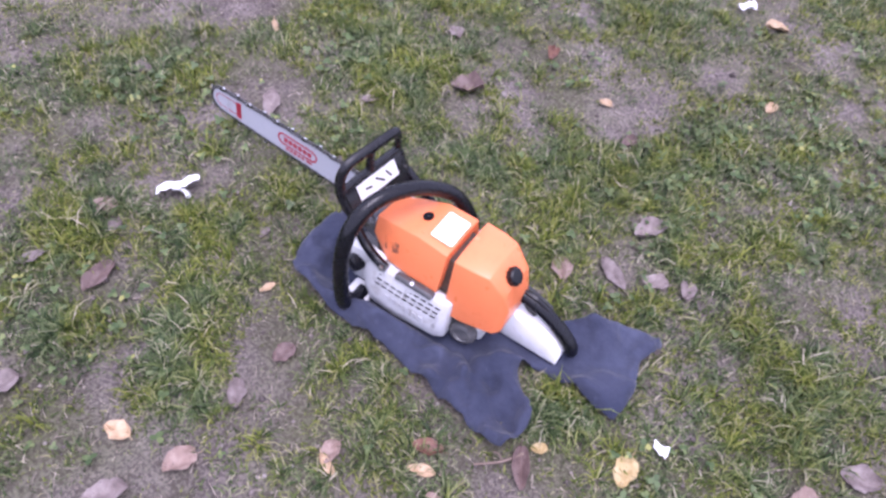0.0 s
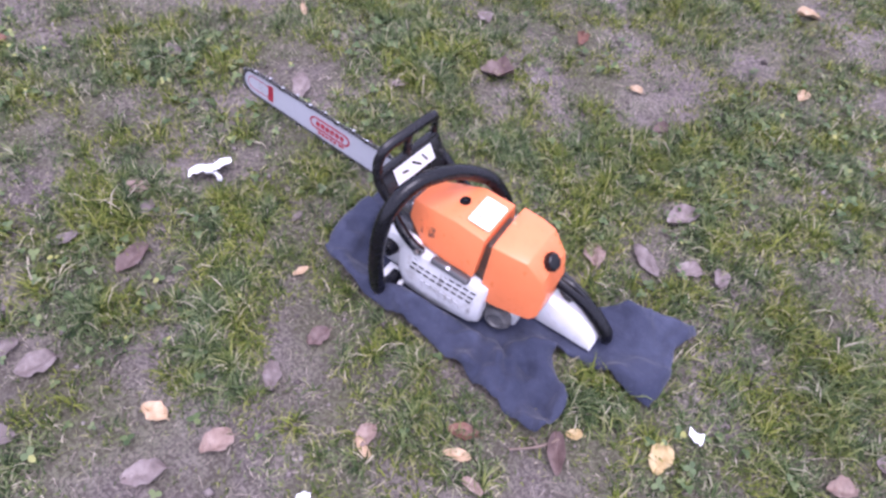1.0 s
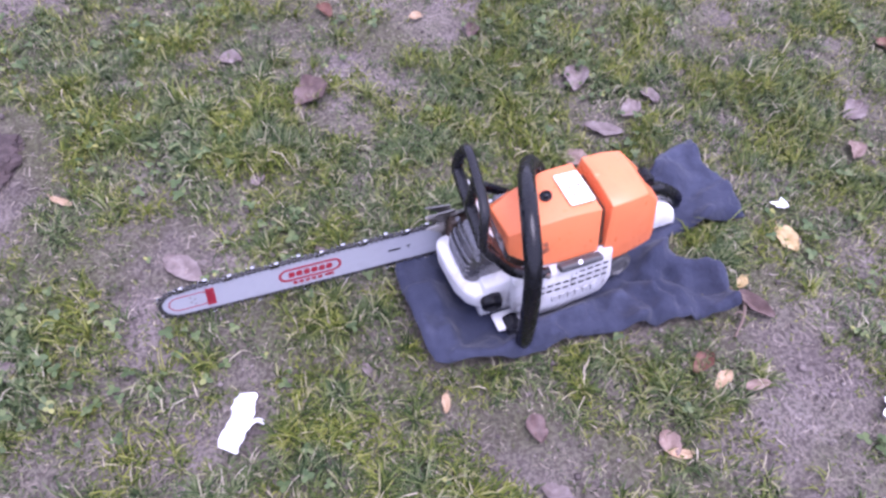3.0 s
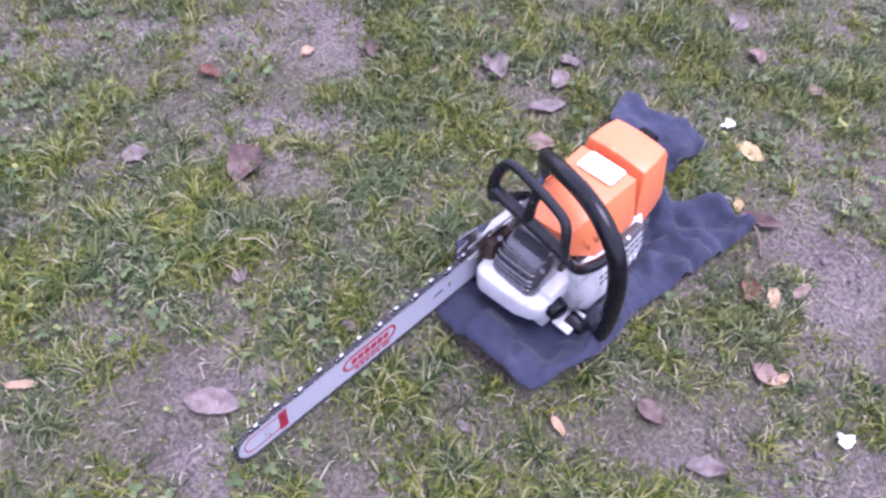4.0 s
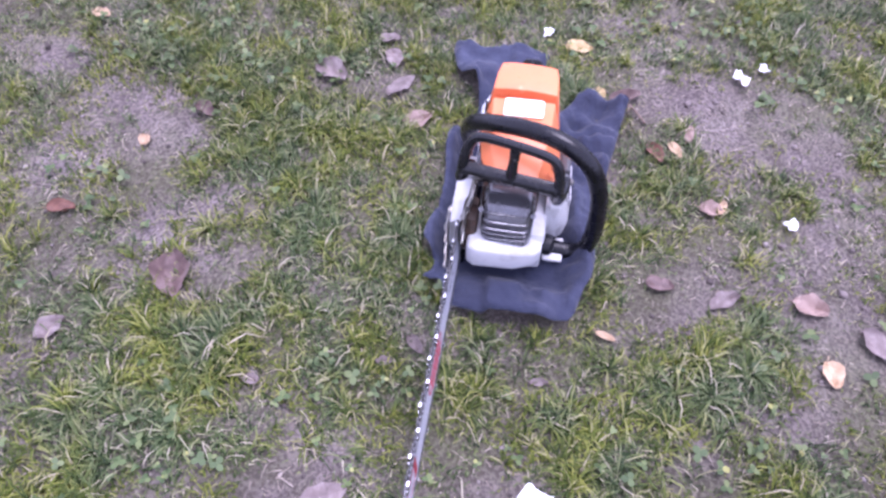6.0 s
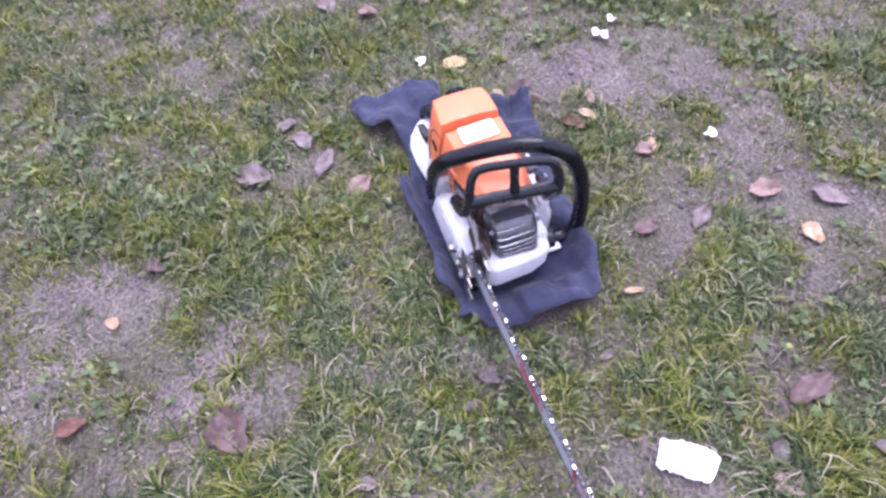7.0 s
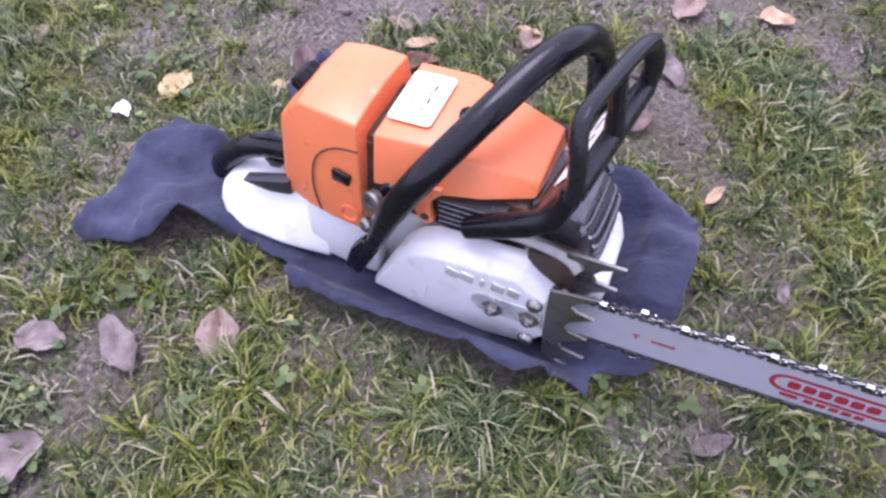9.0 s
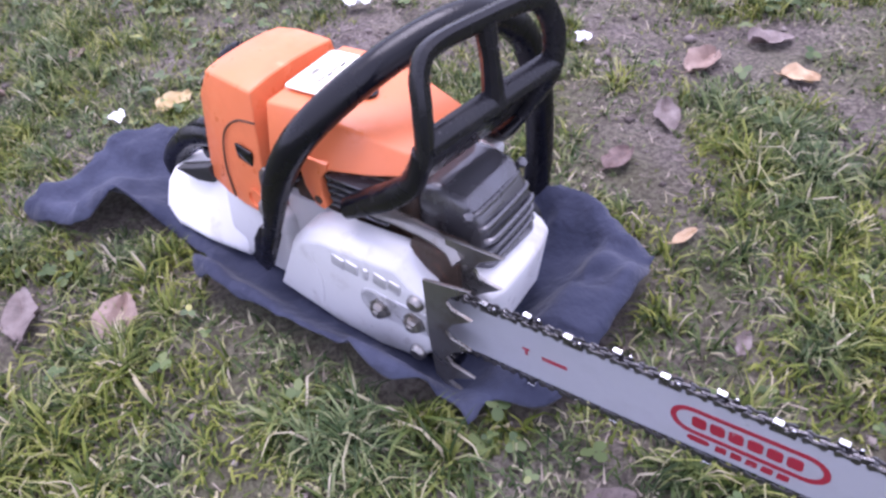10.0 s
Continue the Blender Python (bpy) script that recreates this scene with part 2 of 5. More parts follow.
# ---- small mesh tools ----
def part(name, bm, mat, parent=None, label="", angle=35):
    """Links a bmesh as one mesh object under a thing or a part."""
    bmesh.ops.recalc_face_normals(bm, faces=bm.faces)
    me = bpy.data.meshes.new(name)
    bm.to_mesh(me)
    bm.free()
    me.materials.append(mat)
    me.shade_smooth()
    me.set_sharp_from_angle(angle=radians(angle))
    ob = new(name, me)
    ob.parent = parent
    if label:
        ob["label"] = label
    return ob


def repeat(ob, m, parent):
    """Another object on the same mesh, at the pose m."""
    o = new(ob.name.split(".")[0], ob.data)
    o.parent, o.matrix_basis = parent, m
    return o


def rounded(bm, width, segments=2, angle=30):
    edges = [e for e in bm.edges if len(e.link_faces) == 2 and e.calc_face_angle(0) > radians(angle)]
    bmesh.ops.bevel(bm, geom=edges, offset=width, segments=segments, profile=0.5, affect="EDGES", clamp_overlap=True)
    return bm


def loft(sections, bevel=0.0, segments=3, close=True):
    """Rings of points, joined ring to ring and capped."""
    bm = bmesh.new()
    rings = [[bm.verts.new(p) for p in s] for s in sections]
    n = len(rings[0])
    for a, b in zip(rings, rings[1:]):
        for i in range(n):
            bm.faces.new((a[i], a[(i + 1) % n], b[(i + 1) % n], b[i]))
    if close:
        bm.faces.new(rings[0][::-1])
        bm.faces.new(rings[-1])
    bmesh.ops.recalc_face_normals(bm, faces=bm.faces)
    return rounded(bm, bevel, segments) if bevel else bm


def slab(profile, y0, y1, bevel=0.002, segments=2):
    """A profile of (x, z) points, drawn out from y0 to y1."""
    return loft([[(x, y0, z) for x, z in profile], [(x, y1, z) for x, z in profile]], bevel, segments)


def block(x0, x1, y0, y1, z0, z1, bevel=0.002, segments=2):
    return slab([(x0, z0), (x1, z0), (x1, z1), (x0, z1)], y0, y1, bevel, segments)


def spline(points, per=8, closed=False):
    """A smooth line through the points."""
    p = [Vector(q) for q in points]
    out, n = [], len(p)
    for i in range(n if closed else n - 1):
        if closed:
            a, b, c, d = p[i - 1], p[i], p[(i + 1) % n], p[(i + 2) % n]
        else:
            a, b, c, d = p[max(i - 1, 0)], p[i], p[i + 1], p[min(i + 2, n - 1)]
        for k in range(per):
            t = k / per
            out.append(0.5 * (2 * b + (c - a) * t + (2 * a - 5 * b + 4 * c - d) * t * t + (3 * b - a - 3 * c + d) * t ** 3))
    if not closed:
        out.append(p[-1])
    return out


def tube(points, radius, sides=14, per=8, flat=1.0, smooth=True):
    """A round bar along a line; radius may be one number or one for each point."""
    line = spline(points, per) if smooth else [Vector(p) for p in points]
    n = len(line)
    radii = radius if isinstance(radius, (list, tuple)) else [radius] * len(points)
    rings, up = [], None
    for i, p in enumerate(line):
        d = (line[min(i + 1, n - 1)] - line[max(i - 1, 0)]).normalized()
        side = d.orthogonal() if up is None else up - d * up.dot(d)
        side.normalize()
        up = side
        other = d.cross(side)
        f = i / (n - 1) * (len(radii) - 1)
        k = min(int(f), len(radii) - 2)
        r = radii[k] + (radii[k + 1] - radii[k]) * (f - k)
        rings.append([p + side * (r * math.cos(a)) + other * (r * flat * math.sin(a)) for a in (2 * math.pi * j / sides for j in range(sides))])
    return loft(rings)


def lathe(profile, origin, axis, sides=20):
    """A profile of (distance along the axis, radius), turned about it."""
    axis = Vector(axis).normalized()
    side = axis.orthogonal().normalized()
    other = axis.cross(side)
    o = Vector(origin)
    return loft([[o + axis * d + side * (r * math.cos(a)) + other * (r * math.sin(a)) for a in (2 * math.pi * j / sides for j in range(sides))] for d, r in profile])


def merge(a, b):
    """Adds the second bmesh to the first."""
    me = bpy.data.meshes.new("joined")
    b.to_mesh(me)
    b.free()
    a.from_mesh(me)
    bpy.data.meshes.remove(me)
    return a


def turned(bm, m):
    bmesh.ops.transform(bm, matrix=m, verts=bm.verts)
    return bm


def hash_grid(ix, iy, seed):
    h = np.sin(ix * 127.1 + iy * 311.7 + seed * 74.7) * 43758.5453
    return h - np.floor(h)


def field(x, y, scale, seed=0, octaves=3):
    """Smooth random heights from 0 to 1 over the ground, for arrays of places."""
    x, y = np.asarray(x, float) * scale, np.asarray(y, float) * scale
    total, weight, amp = 0.0, 0.0, 1.0
    for o in range(octaves):
        ix, iy = np.floor(x), np.floor(y)
        fx, fy = x - ix, y - iy
        fx, fy = fx * fx * (3 - 2 * fx), fy * fy * (3 - 2 * fy)
        s = seed + 13 * o
        v = (hash_grid(ix, iy, s) * (1 - fx) + hash_grid(ix + 1, iy, s) * fx) * (1 - fy) + (hash_grid(ix, iy + 1, s) * (1 - fx) + hash_grid(ix + 1, iy + 1, s) * fx) * fy
        total, weight = total + v * amp, weight + amp
        x, y, amp = x * 2.03 + 17.3, y * 2.03 - 9.1, amp * 0.5
    return total / weight


def joined(name, verts, faces_flat, sizes, mat, label, category):
    """Many small pieces as one object of kind stuff."""
    me = bpy.data.meshes.new(name)
    me.vertices.add(len(verts))
    me.vertices.foreach_set("co", np.asarray(verts, np.float32).ravel())
    me.loops.add(len(faces_flat))
    me.loops.foreach_set("vertex_index", np.asarray(faces_flat, np.int32))
    me.polygons.add(len(sizes))
    starts = np.concatenate(([0], np.cumsum(sizes)[:-1])).astype(np.int32)
    me.polygons.foreach_set("loop_start", starts)
    me.update(calc_edges=True)
    me.validate()
    me.materials.append(mat)
    me.shade_smooth()
    return tagged(new(name, me), label, category, kind="stuff")


# ---- ground ----
# lush places and worn places: x, y, radius
LUSH = [(0.45, -0.53, 0.12), (0.57, -0.38, 0.12), (-0.05, -0.35, 0.13), (-0.14, -0.44, 0.14), (-0.27, -0.60, 0.15), (-0.43, -0.29, 0.12), (-0.08, 0.375, 0.09), (-0.19, 0.365, 0.07),
        (-0.29, 0.115, 0.08), (0.49, 0.20, 0.08), (0.52, 0.62, 0.08), (0.68, 0.44, 0.07), (0.48, 0.55, 0.06), (0.10, 0.56, 0.07), (-0.70, -0.18, 0.14), (-0.65, -0.04, 0.10), (0.73, -0.52, 0.14)]
TUFTS = [(-0.09, -0.24, 0.09), (0.12, -0.29, 0.09), (-0.10, -0.14, 0.07), (-0.08, 0.64, 0.045), (0.16, 0.82, 0.05), (-0.63, 0.62, 0.10), (-0.25, -0.75, 0.14), (0.29, -0.23, 0.08), (0.70, 0.38, 0.06), (0.29, 0.50, 0.08), (0.39, 0.39, 0.08),
         (-0.32, 0.18, 0.05), (-0.77, 0.25, 0.13), (0.93, 0.02, 0.14), (0.22, -0.11, 0.06), (0.21, 0.25, 0.05), (0.02, -0.50, 0.10)]
WORN = [(-0.15, -0.72, 0.13), (0.0, -0.59, 0.10), (-0.30, -1.15, 0.30), (0.18, 0.40, 0.08), (0.22, 0.35, 0.07), (0.33, 0.71, 0.12), (0.52, 0.72, 0.11), (0.57, 0.46, 0.08), (0.83, 0.59, 0.15),
        (-0.34, 0.33, 0.08), (0.27, -0.40, 0.09), (0.11, -0.46, 0.08), (0.71, -0.20, 0.11), (0.60, 0.11, 0.06), (0.94, 0.17, 0.09), (-0.33, 0.49, 0.14), (-0.27, 0.62, 0.16), (0.01, 0.69, 0.13)]
BARE = [(0.13, 0.61, 0.10), (0.22, 0.70, 0.12), (0.66, -0.14, 0.07), (0.70, -0.63, 0.08), (-0.05, -0.78, 0.11), (0.40, 0.60, 0.07), (0.26, -0.80, 0.13), (0.55, 0.38, 0.06), (0.14, -0.21, 0.055),
        (-0.29, -0.23, 0.07), (0.09, -0.14, 0.06), (0.12, 0.49, 0.07), (-0.04, 0.53, 0.09), (-0.58, 0.37, 0.13), (1.27, -0.03, 0.20), (0.15, -0.62, 0.09), (0.45, -0.30, 0.05)]
MOUND = (1.0, -0.50, 0.13, 0.02)


def bare(x, y):
    """How bare the ground is, from 0 (lush) to 1."""
    b = 0.24 * field(x, y, 2.6, 3, 3) + 0.55 * field(x, y, 9.0, 8, 2) + 0.42 * field(x, y, 30.0, 9, 2) - 0.125
    for places, k in ((LUSH, -0.22), (TUFTS, -0.30), (WORN, 0.2), (BARE, 0.2)):
        for px, py, r in places:
            b = b + k * np.exp(-(((x - px) ** 2 + (y - py) ** 2) / (r * r)) ** 1.5)
    b = b + 1.2 * np.exp(-((x - MOUND[0]) ** 2 + (y - MOUND[1]) ** 2) / MOUND[2] ** 2)
    return np.clip(b, 0, 1)


def height(x, y):
    """The ground's height: gentle lumps, flatter under the cloth, and the molehill."""
    r = np.sqrt((x + 0.05) ** 2 + (y - 0.08) ** 2)
    keep = np.clip((r - 0.25) / 0.4, 0.12, 1)
    h = keep * (0.05 * (field(x, y, 1.7, 21, 2) - 0.5) + 0.016 * (field(x, y, 9.0, 22, 3) - 0.5)) + 0.006 * (field(x, y, 40.0, 23, 2) - 0.5)
    d2 = ((x - MOUND[0]) ** 2 + (y - MOUND[1]) ** 2) / MOUND[2] ** 2
    return h * np.exp(-(r / 60) ** 2) + MOUND[3] * np.exp(-d2 * 1.6) * (0.6 + 0.8 * field(x, y, 25.0, 30, 3)) - 0.004


def ground_axis(centre):
    near = np.arange(-1.9, 1.9001, 0.0125)
    far = 1.9 * np.power(1.22, np.arange(1, 31))
    return centre + np.concatenate((-far[::-1], near, far))


def build_ground():
    gx, gy = np.meshgrid(ground_axis(0.2), ground_axis(-0.15), indexing="ij")
    n, m = gx.shape
    verts = np.stack((gx, gy, height(gx, gy)), -1).reshape(-1, 3)
    i, j = np.meshgrid(np.arange(n - 1), np.arange(m - 1), indexing="ij")
    a = (i * m + j).ravel()
    quads = np.stack((a, a + m, a + m + 1, a + 1), -1).ravel()
    me = bpy.data.meshes.new("ground")
    me.vertices.add(len(verts))
    me.vertices.foreach_set("co", verts.astype(np.float32).ravel())
    me.loops.add(len(quads))
    me.loops.foreach_set("vertex_index", quads.astype(np.int32))
    me.polygons.add(len(quads) // 4)
    me.polygons.foreach_set("loop_start", np.arange(0, len(quads), 4, dtype=np.int32))
    me.update(calc_edges=True)
    me.validate()
    me.materials.append(SOIL)
    me.shade_smooth()
    tagged(new("ground", me), "patchy lawn soil with thatch and bare spots", "ground", kind="structure")


build_ground()


def build_mound():
    """A molehill: a lumpy dome of dark clods."""
    bm = bmesh.new()
    bmesh.ops.create_icosphere(bm, subdivisions=5, radius=1.0)
    for v in bm.verts:
        p = v.co.copy()
        k = 1 + 0.22 * noise.noise(p * 2.1) + 0.16 * abs(noise.noise(p * 5.5)) + 0.1 * noise.noise(p * 12)
        v.co = Vector((p.x * 0.105 * k, p.y * 0.085 * k, p.z * 0.05 * k))
    ob = part("molehill", bm, DARKSOIL, None, angle=50)
    ob.matrix_basis = pose(MOUND[0], MOUND[1], float(height(np.array(MOUND[0]), np.array(MOUND[1]))) - 0.012, 0, 0, 35)
    tagged(ob, "lumpy molehill of dark damp soil on the lawn", "molehill")


build_mound()

# ---- cloth under the saw ----
CLOTH_EDGE = [(0.296, 0.0), (0.306, 0.1), (0.304, 0.175), (0.297, 0.203), (0.296, 0.205), (0.256, 0.222), (0.157, 0.246), (0.04, 0.243), (-0.05, 0.259), (-0.19, 0.284), (-0.252, 0.298), (-0.253, 0.298),
              (-0.270, 0.245), (-0.266, 0.208), (-0.228, 0.172), (-0.2, 0.128), (-0.24, 0.104), (-0.335, 0.112), (-0.396, 0.123), (-0.397, 0.122), (-0.406, 0.06), (-0.388, -0.02), (-0.411, -0.078), (-0.412, -0.08),
              (-0.395, -0.095), (-0.345, -0.086), (-0.305, -0.07), (-0.24, -0.02), (-0.14, -0.024), (-0.115, -0.048), (-0.085, -0.066), (-0.01, -0.055), (0.095, -0.052), (0.16, -0.066), (0.187, -0.057), (0.212, -0.04), (0.246, -0.053), (0.247, -0.053), (0.247, -0.02)]


def inside(x, y, edge):
    hit = np.zeros(np.shape(x), bool)
    n = len(edge)
    for k in range(n):
        (x0, y0), (x1, y1) = edge[k], edge[(k + 1) % n]
        if y0 == y1:
            continue
        cross = ((y0 > y) != (y1 > y)) & (x < (x1 - x0) * (y - y0) / (y1 - y0) + x0)
        hit ^= cross
    return hit


def cloth_outline():
    line = spline([(x, y, 0) for x, y in CLOTH_EDGE], 10, True)
    return [(p.x + 0.0025 * (noise.noise((p.x * 60, p.y * 60, 1))) + 0.003 * noise.noise((p.x * 22, p.y * 22, 3)), p.y + 0.0025 * noise.noise((p.x * 60, p.y * 60, 9)) + 0.003 * noise.noise((p.x * 22, p.y * 22, 5))) for p in line]


OUTLINE = cloth_outline()


def cloth_height(x, y):
    """Folds of the cloth: flat below the saw, loose towards its edges."""
    under = np.clip(1.2 - np.maximum(np.abs(x - 0.05) / 0.17, np.abs(y - 0.075) / 0.105), 0, 1)
    tail = np.clip(1.3 - np.maximum(np.abs(x + 0.17) / 0.105, np.abs(y - 0.045) / 0.06), 0, 1)
    loose = 1 - np.clip(np.maximum(under * 4, tail * 3.5), 0, 1)
    u = x * 0.9 + y * 0.3 + 0.06 * field(x, y, 6, 41, 2)
    v = y * 0.9 - x * 0.3 + 0.06 * field(x, y, 7, 46, 2)
    ridge = 1 - np.abs(2 * field(u * 0.9, v * 4.2, 3.0, 43, 1) - 1)
    fold = 0.034 * ridge ** 2.5 + 0.04 * (field(x, y, 13, 44, 2) - 0.42) + 0.026 * (field(x, y, 31, 45, 2) - 0.5)
    crease = 1 - np.abs(2 * field(x + 0.03 * field(x, y, 20, 47, 1), y, 15, 52, 1) - 1)
    cross = 1 - np.abs(2 * field(u * 3.0 + v, v * 1.2, 3.5, 51, 1) - 1)
    fold = fold * 1.2 + 0.022 * cross ** 4 + 0.014 * crease ** 4
    back = np.clip((-0.27 - x) / 0.06, 0, 1)
    lift = loose * (0.006 + np.clip(fold, -0.012, 0.042)) * np.where((x > 0.2) & (y < 0.06), 0.55, 1.0 - 0.35 * back)
    fan = np.arctan2(y - 0.06, -0.02 - x) + 0.25 * field(x, y, 9, 55, 2)
    flap = np.clip((y - 0.13) / 0.05, 0, 1) * np.clip((-0.03 - x) / 0.06, 0, 1)
    lift = lift + flap * 0.017 * (np.abs(np.sin(fan * 12.0)) ** 0.7 - 0.5)
    lift = lift + 0.024 * np.exp(-((x + 0.26) ** 2 + (y + 0.02) ** 2) / 0.05 ** 2)
    return height(x, y) + 0.011 + lift + 0.003 * back * (0.5 + field(x, y, 7, 48, 2))


def build_cloth():
    step = 0.0065
    xs, ys = np.arange(-0.43, 0.33, step), np.arange(-0.12, 0.31, step)
    gx, gy = np.meshgrid(xs, ys, indexing="ij")
    cells = inside(gx[:-1, :-1] + step / 2, gy[:-1, :-1] + step / 2, OUTLINE)
    bm = bmesh.new()
    made = {}

    def vert(i, j):
        if (i, j) not in made:
            made[i, j] = bm.verts.new((gx[i, j], gy[i, j], 0))
        return made[i, j]
    for i, j in zip(*np.nonzero(cells)):
        bm.faces.new((vert(i, j), vert(i + 1, j), vert(i + 1, j + 1), vert(i, j + 1)))
    edge = np.array(OUTLINE)
    for v in bm.verts:
        if v.is_boundary:
            k = np.argmin((edge[:, 0] - v.co.x) ** 2 + (edge[:, 1] - v.co.y) ** 2)
            v.co.x, v.co.y = edge[k]
    bmesh.ops.remove_doubles(bm, verts=bm.verts, dist=0.0012)
    bm.verts.ensure_lookup_table()
    co = np.array([v.co[:] for v in bm.verts])
    z = cloth_height(co[:, 0], co[:, 1])
    reach = np.sqrt(np.min((co[:, None, 0] - edge[None, :, 0]) ** 2 + (co[:, None, 1] - edge[None, :, 1]) ** 2, axis=1))
    puff = 0.011 * np.exp(-((reach - 0.014) / 0.011) ** 2) * (field(co[:, 0], co[:, 1], 12, 57, 2) - 0.1) - 0.007 * np.exp(-reach / 0.004)
    puff = puff * np.clip(np.hypot(co[:, 0] - 0.05, co[:, 1] - 0.075) / 0.12 - 0.6, 0.3, 1)
    for v, h in zip(bm.verts, z + puff):
        v.co.z = h
    lower = bmesh.ops.duplicate(bm, geom=bm.verts[:] + bm.edges[:] + bm.faces[:])
    low = [g for g in lower["geom"] if isinstance(g, bmesh.types.BMVert)]
    for v in low:
        v.co.z -= 0.0022
    low_faces = [g for g in lower["geom"] if isinstance(g, bmesh.types.BMFace)]
    bmesh.ops.reverse_faces(bm, faces=low_faces)
    bmesh.ops.bridge_loops(bm, edges=[e for e in bm.edges if e.is_boundary])
    ob = part("cloth", bm, CLOTH, None, angle=180)
    return tagged(ob, "crumpled dark navy cotton cloth spread on the grass", "cloth")


build_cloth()

# ---- chainsaw ----
saw = tagged(new("chainsaw"), "used orange and white chainsaw resting on a navy cloth", "chainsaw")
# parts that only the orange covers show between
part("crankcase", block(-0.03, 0.19, 0.026, 0.146, 0.014, 0.112, 0.006), WHITE, saw, "white painted crankcase, oily in the corners")
part("cylinder_housing", block(-0.012, 0.142, 0.03, 0.126, 0.1, 0.178, 0.004), DARKCAVITY, saw, "dark brown cylinder housing")
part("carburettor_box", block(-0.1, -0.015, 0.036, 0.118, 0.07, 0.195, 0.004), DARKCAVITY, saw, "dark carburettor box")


def cover_sections(rows):
    return [[(x, *br), (x, *tr), (x, *tl), (x, *bl)] for x, br, tr, tl, bl in rows]


top_cover = part("cylinder_cover", loft(cover_sections([
    (-0.014, (0.011, 0.166), (0.025, 0.222), (0.133, 0.225), (0.156, 0.136)),
    (0.048, (0.012, 0.176), (0.028, 0.226), (0.131, 0.230), (0.157, 0.138)),
    (0.100, (0.019, 0.184), (0.036, 0.211), (0.125, 0.218), (0.153, 0.142)),
    (0.147, (0.038, 0.187), (0.050, 0.196), (0.118, 0.207), (0.130, 0.168))]), 0.003, 3), ORANGE, saw, "orange plastic cylinder cover with scuffs", 22)
# added dark filler: its colour gives the shade down in the gap between the covers
part("cover_gasket", loft([[(x, 0.022, 0.125), (x, 0.040, 0.202), (x, 0.120, 0.202), (x, 0.142, 0.13)] for x in (-0.04, -0.006)], 0.003, 2), DARKCAVITY, saw, "dark filler standing in for the shade between the orange covers")
def crowned_sections(rows):
    return [[(x, *br), (x, *tr), (x, 0.05, tr[1] + up * 0.8), (x, 0.082, tr[1] + up), (x, 0.112, tl[1] + up * 0.8), (x, *tl), (x, *bl)] for x, br, tr, tl, bl, up in rows]


air_cover = part("air_filter_cover", loft(crowned_sections([
    (-0.031, (0.003, 0.090), (0.023, 0.227), (0.136, 0.226), (0.156, 0.086), 0.004),
    (-0.072, (0.006, 0.090), (0.026, 0.229), (0.135, 0.228), (0.155, 0.090), 0.004),
    (-0.101, (0.010, 0.092), (0.031, 0.227), (0.131, 0.226), (0.152, 0.094), 0.004),
    (-0.134, (0.018, 0.096), (0.038, 0.190), (0.126, 0.190), (0.146, 0.096), 0.003),
    (-0.146, (0.030, 0.100), (0.046, 0.152), (0.118, 0.152), (0.136, 0.102), 0.001)]), 0.0032, 3), ORANGE, saw, "orange plastic air filter cover", 24)
# right cheek: a raised round panel with a diamond stud and a round boss
part("cover_groove", tube([(-0.031, 0.0185, 0.196), (-0.06, 0.0188, 0.19), (-0.084, 0.0175, 0.168), (-0.092, 0.0128, 0.13), (-0.085, 0.0072, 0.096)], 0.001, 6), DARKCAVITY, air_cover, "dark seam line")
part("diamond_stud", turned(block(-0.011, 0.011, -0.002, 0.002, -0.011, 0.011, 0.002), pose(-0.053, 0.0128, 0.156, 8, 14, 0)), BLACK, air_cover, "black diamond stud")
part("round_boss", lathe([(0, 0.0115), (0.0025, 0.0115), (0.0025, 0.009), (-0.001, 0.008)], (-0.047, 0.0062, 0.109), (0, -1, 0.12)), ORANGE, air_cover)
knob_axis = (-0.74, 0, 0.67)
knob = part("filter_knob", lathe([(-0.004, 0.016), (0.004, 0.0165), (0.013, 0.0155), (0.0155, 0.013), (0.016, 0.0)], (-0.1225, 0.085, 0.203), knob_axis, 22), BLACK, air_cover, "black ribbed filter knob")
for k in range(11):
    a = 2 * math.pi * k / 11
    ax = Vector(knob_axis).normalized()
    s, t = ax.orthogonal().normalized(), ax.cross(ax.orthogonal().normalized())
    p = Vector((-0.1225, 0.085, 0.203)) + (s * math.cos(a) + t * math.sin(a)) * 0.0163
    part("knob_rib", tube([p, p + ax * 0.012], 0.0017, 6, smooth=False), BLACK, knob)
# sticker, plug and print on the cylinder cover
def rounded_plate(hx, hy, r, n=5):
    """The outline of a plate with round corners."""
    out = []
    for sx, sy, a0 in ((1, 1, 0), (-1, 1, 90), (-1, -1, 180), (1, -1, 270)):
        out += [(sx * (hx - r) + r * math.cos(radians(a0 + 90 * k / n)), sy * (hy - r) + r * math.sin(radians(a0 + 90 * k / n))) for k in range(n + 1)]
    return out


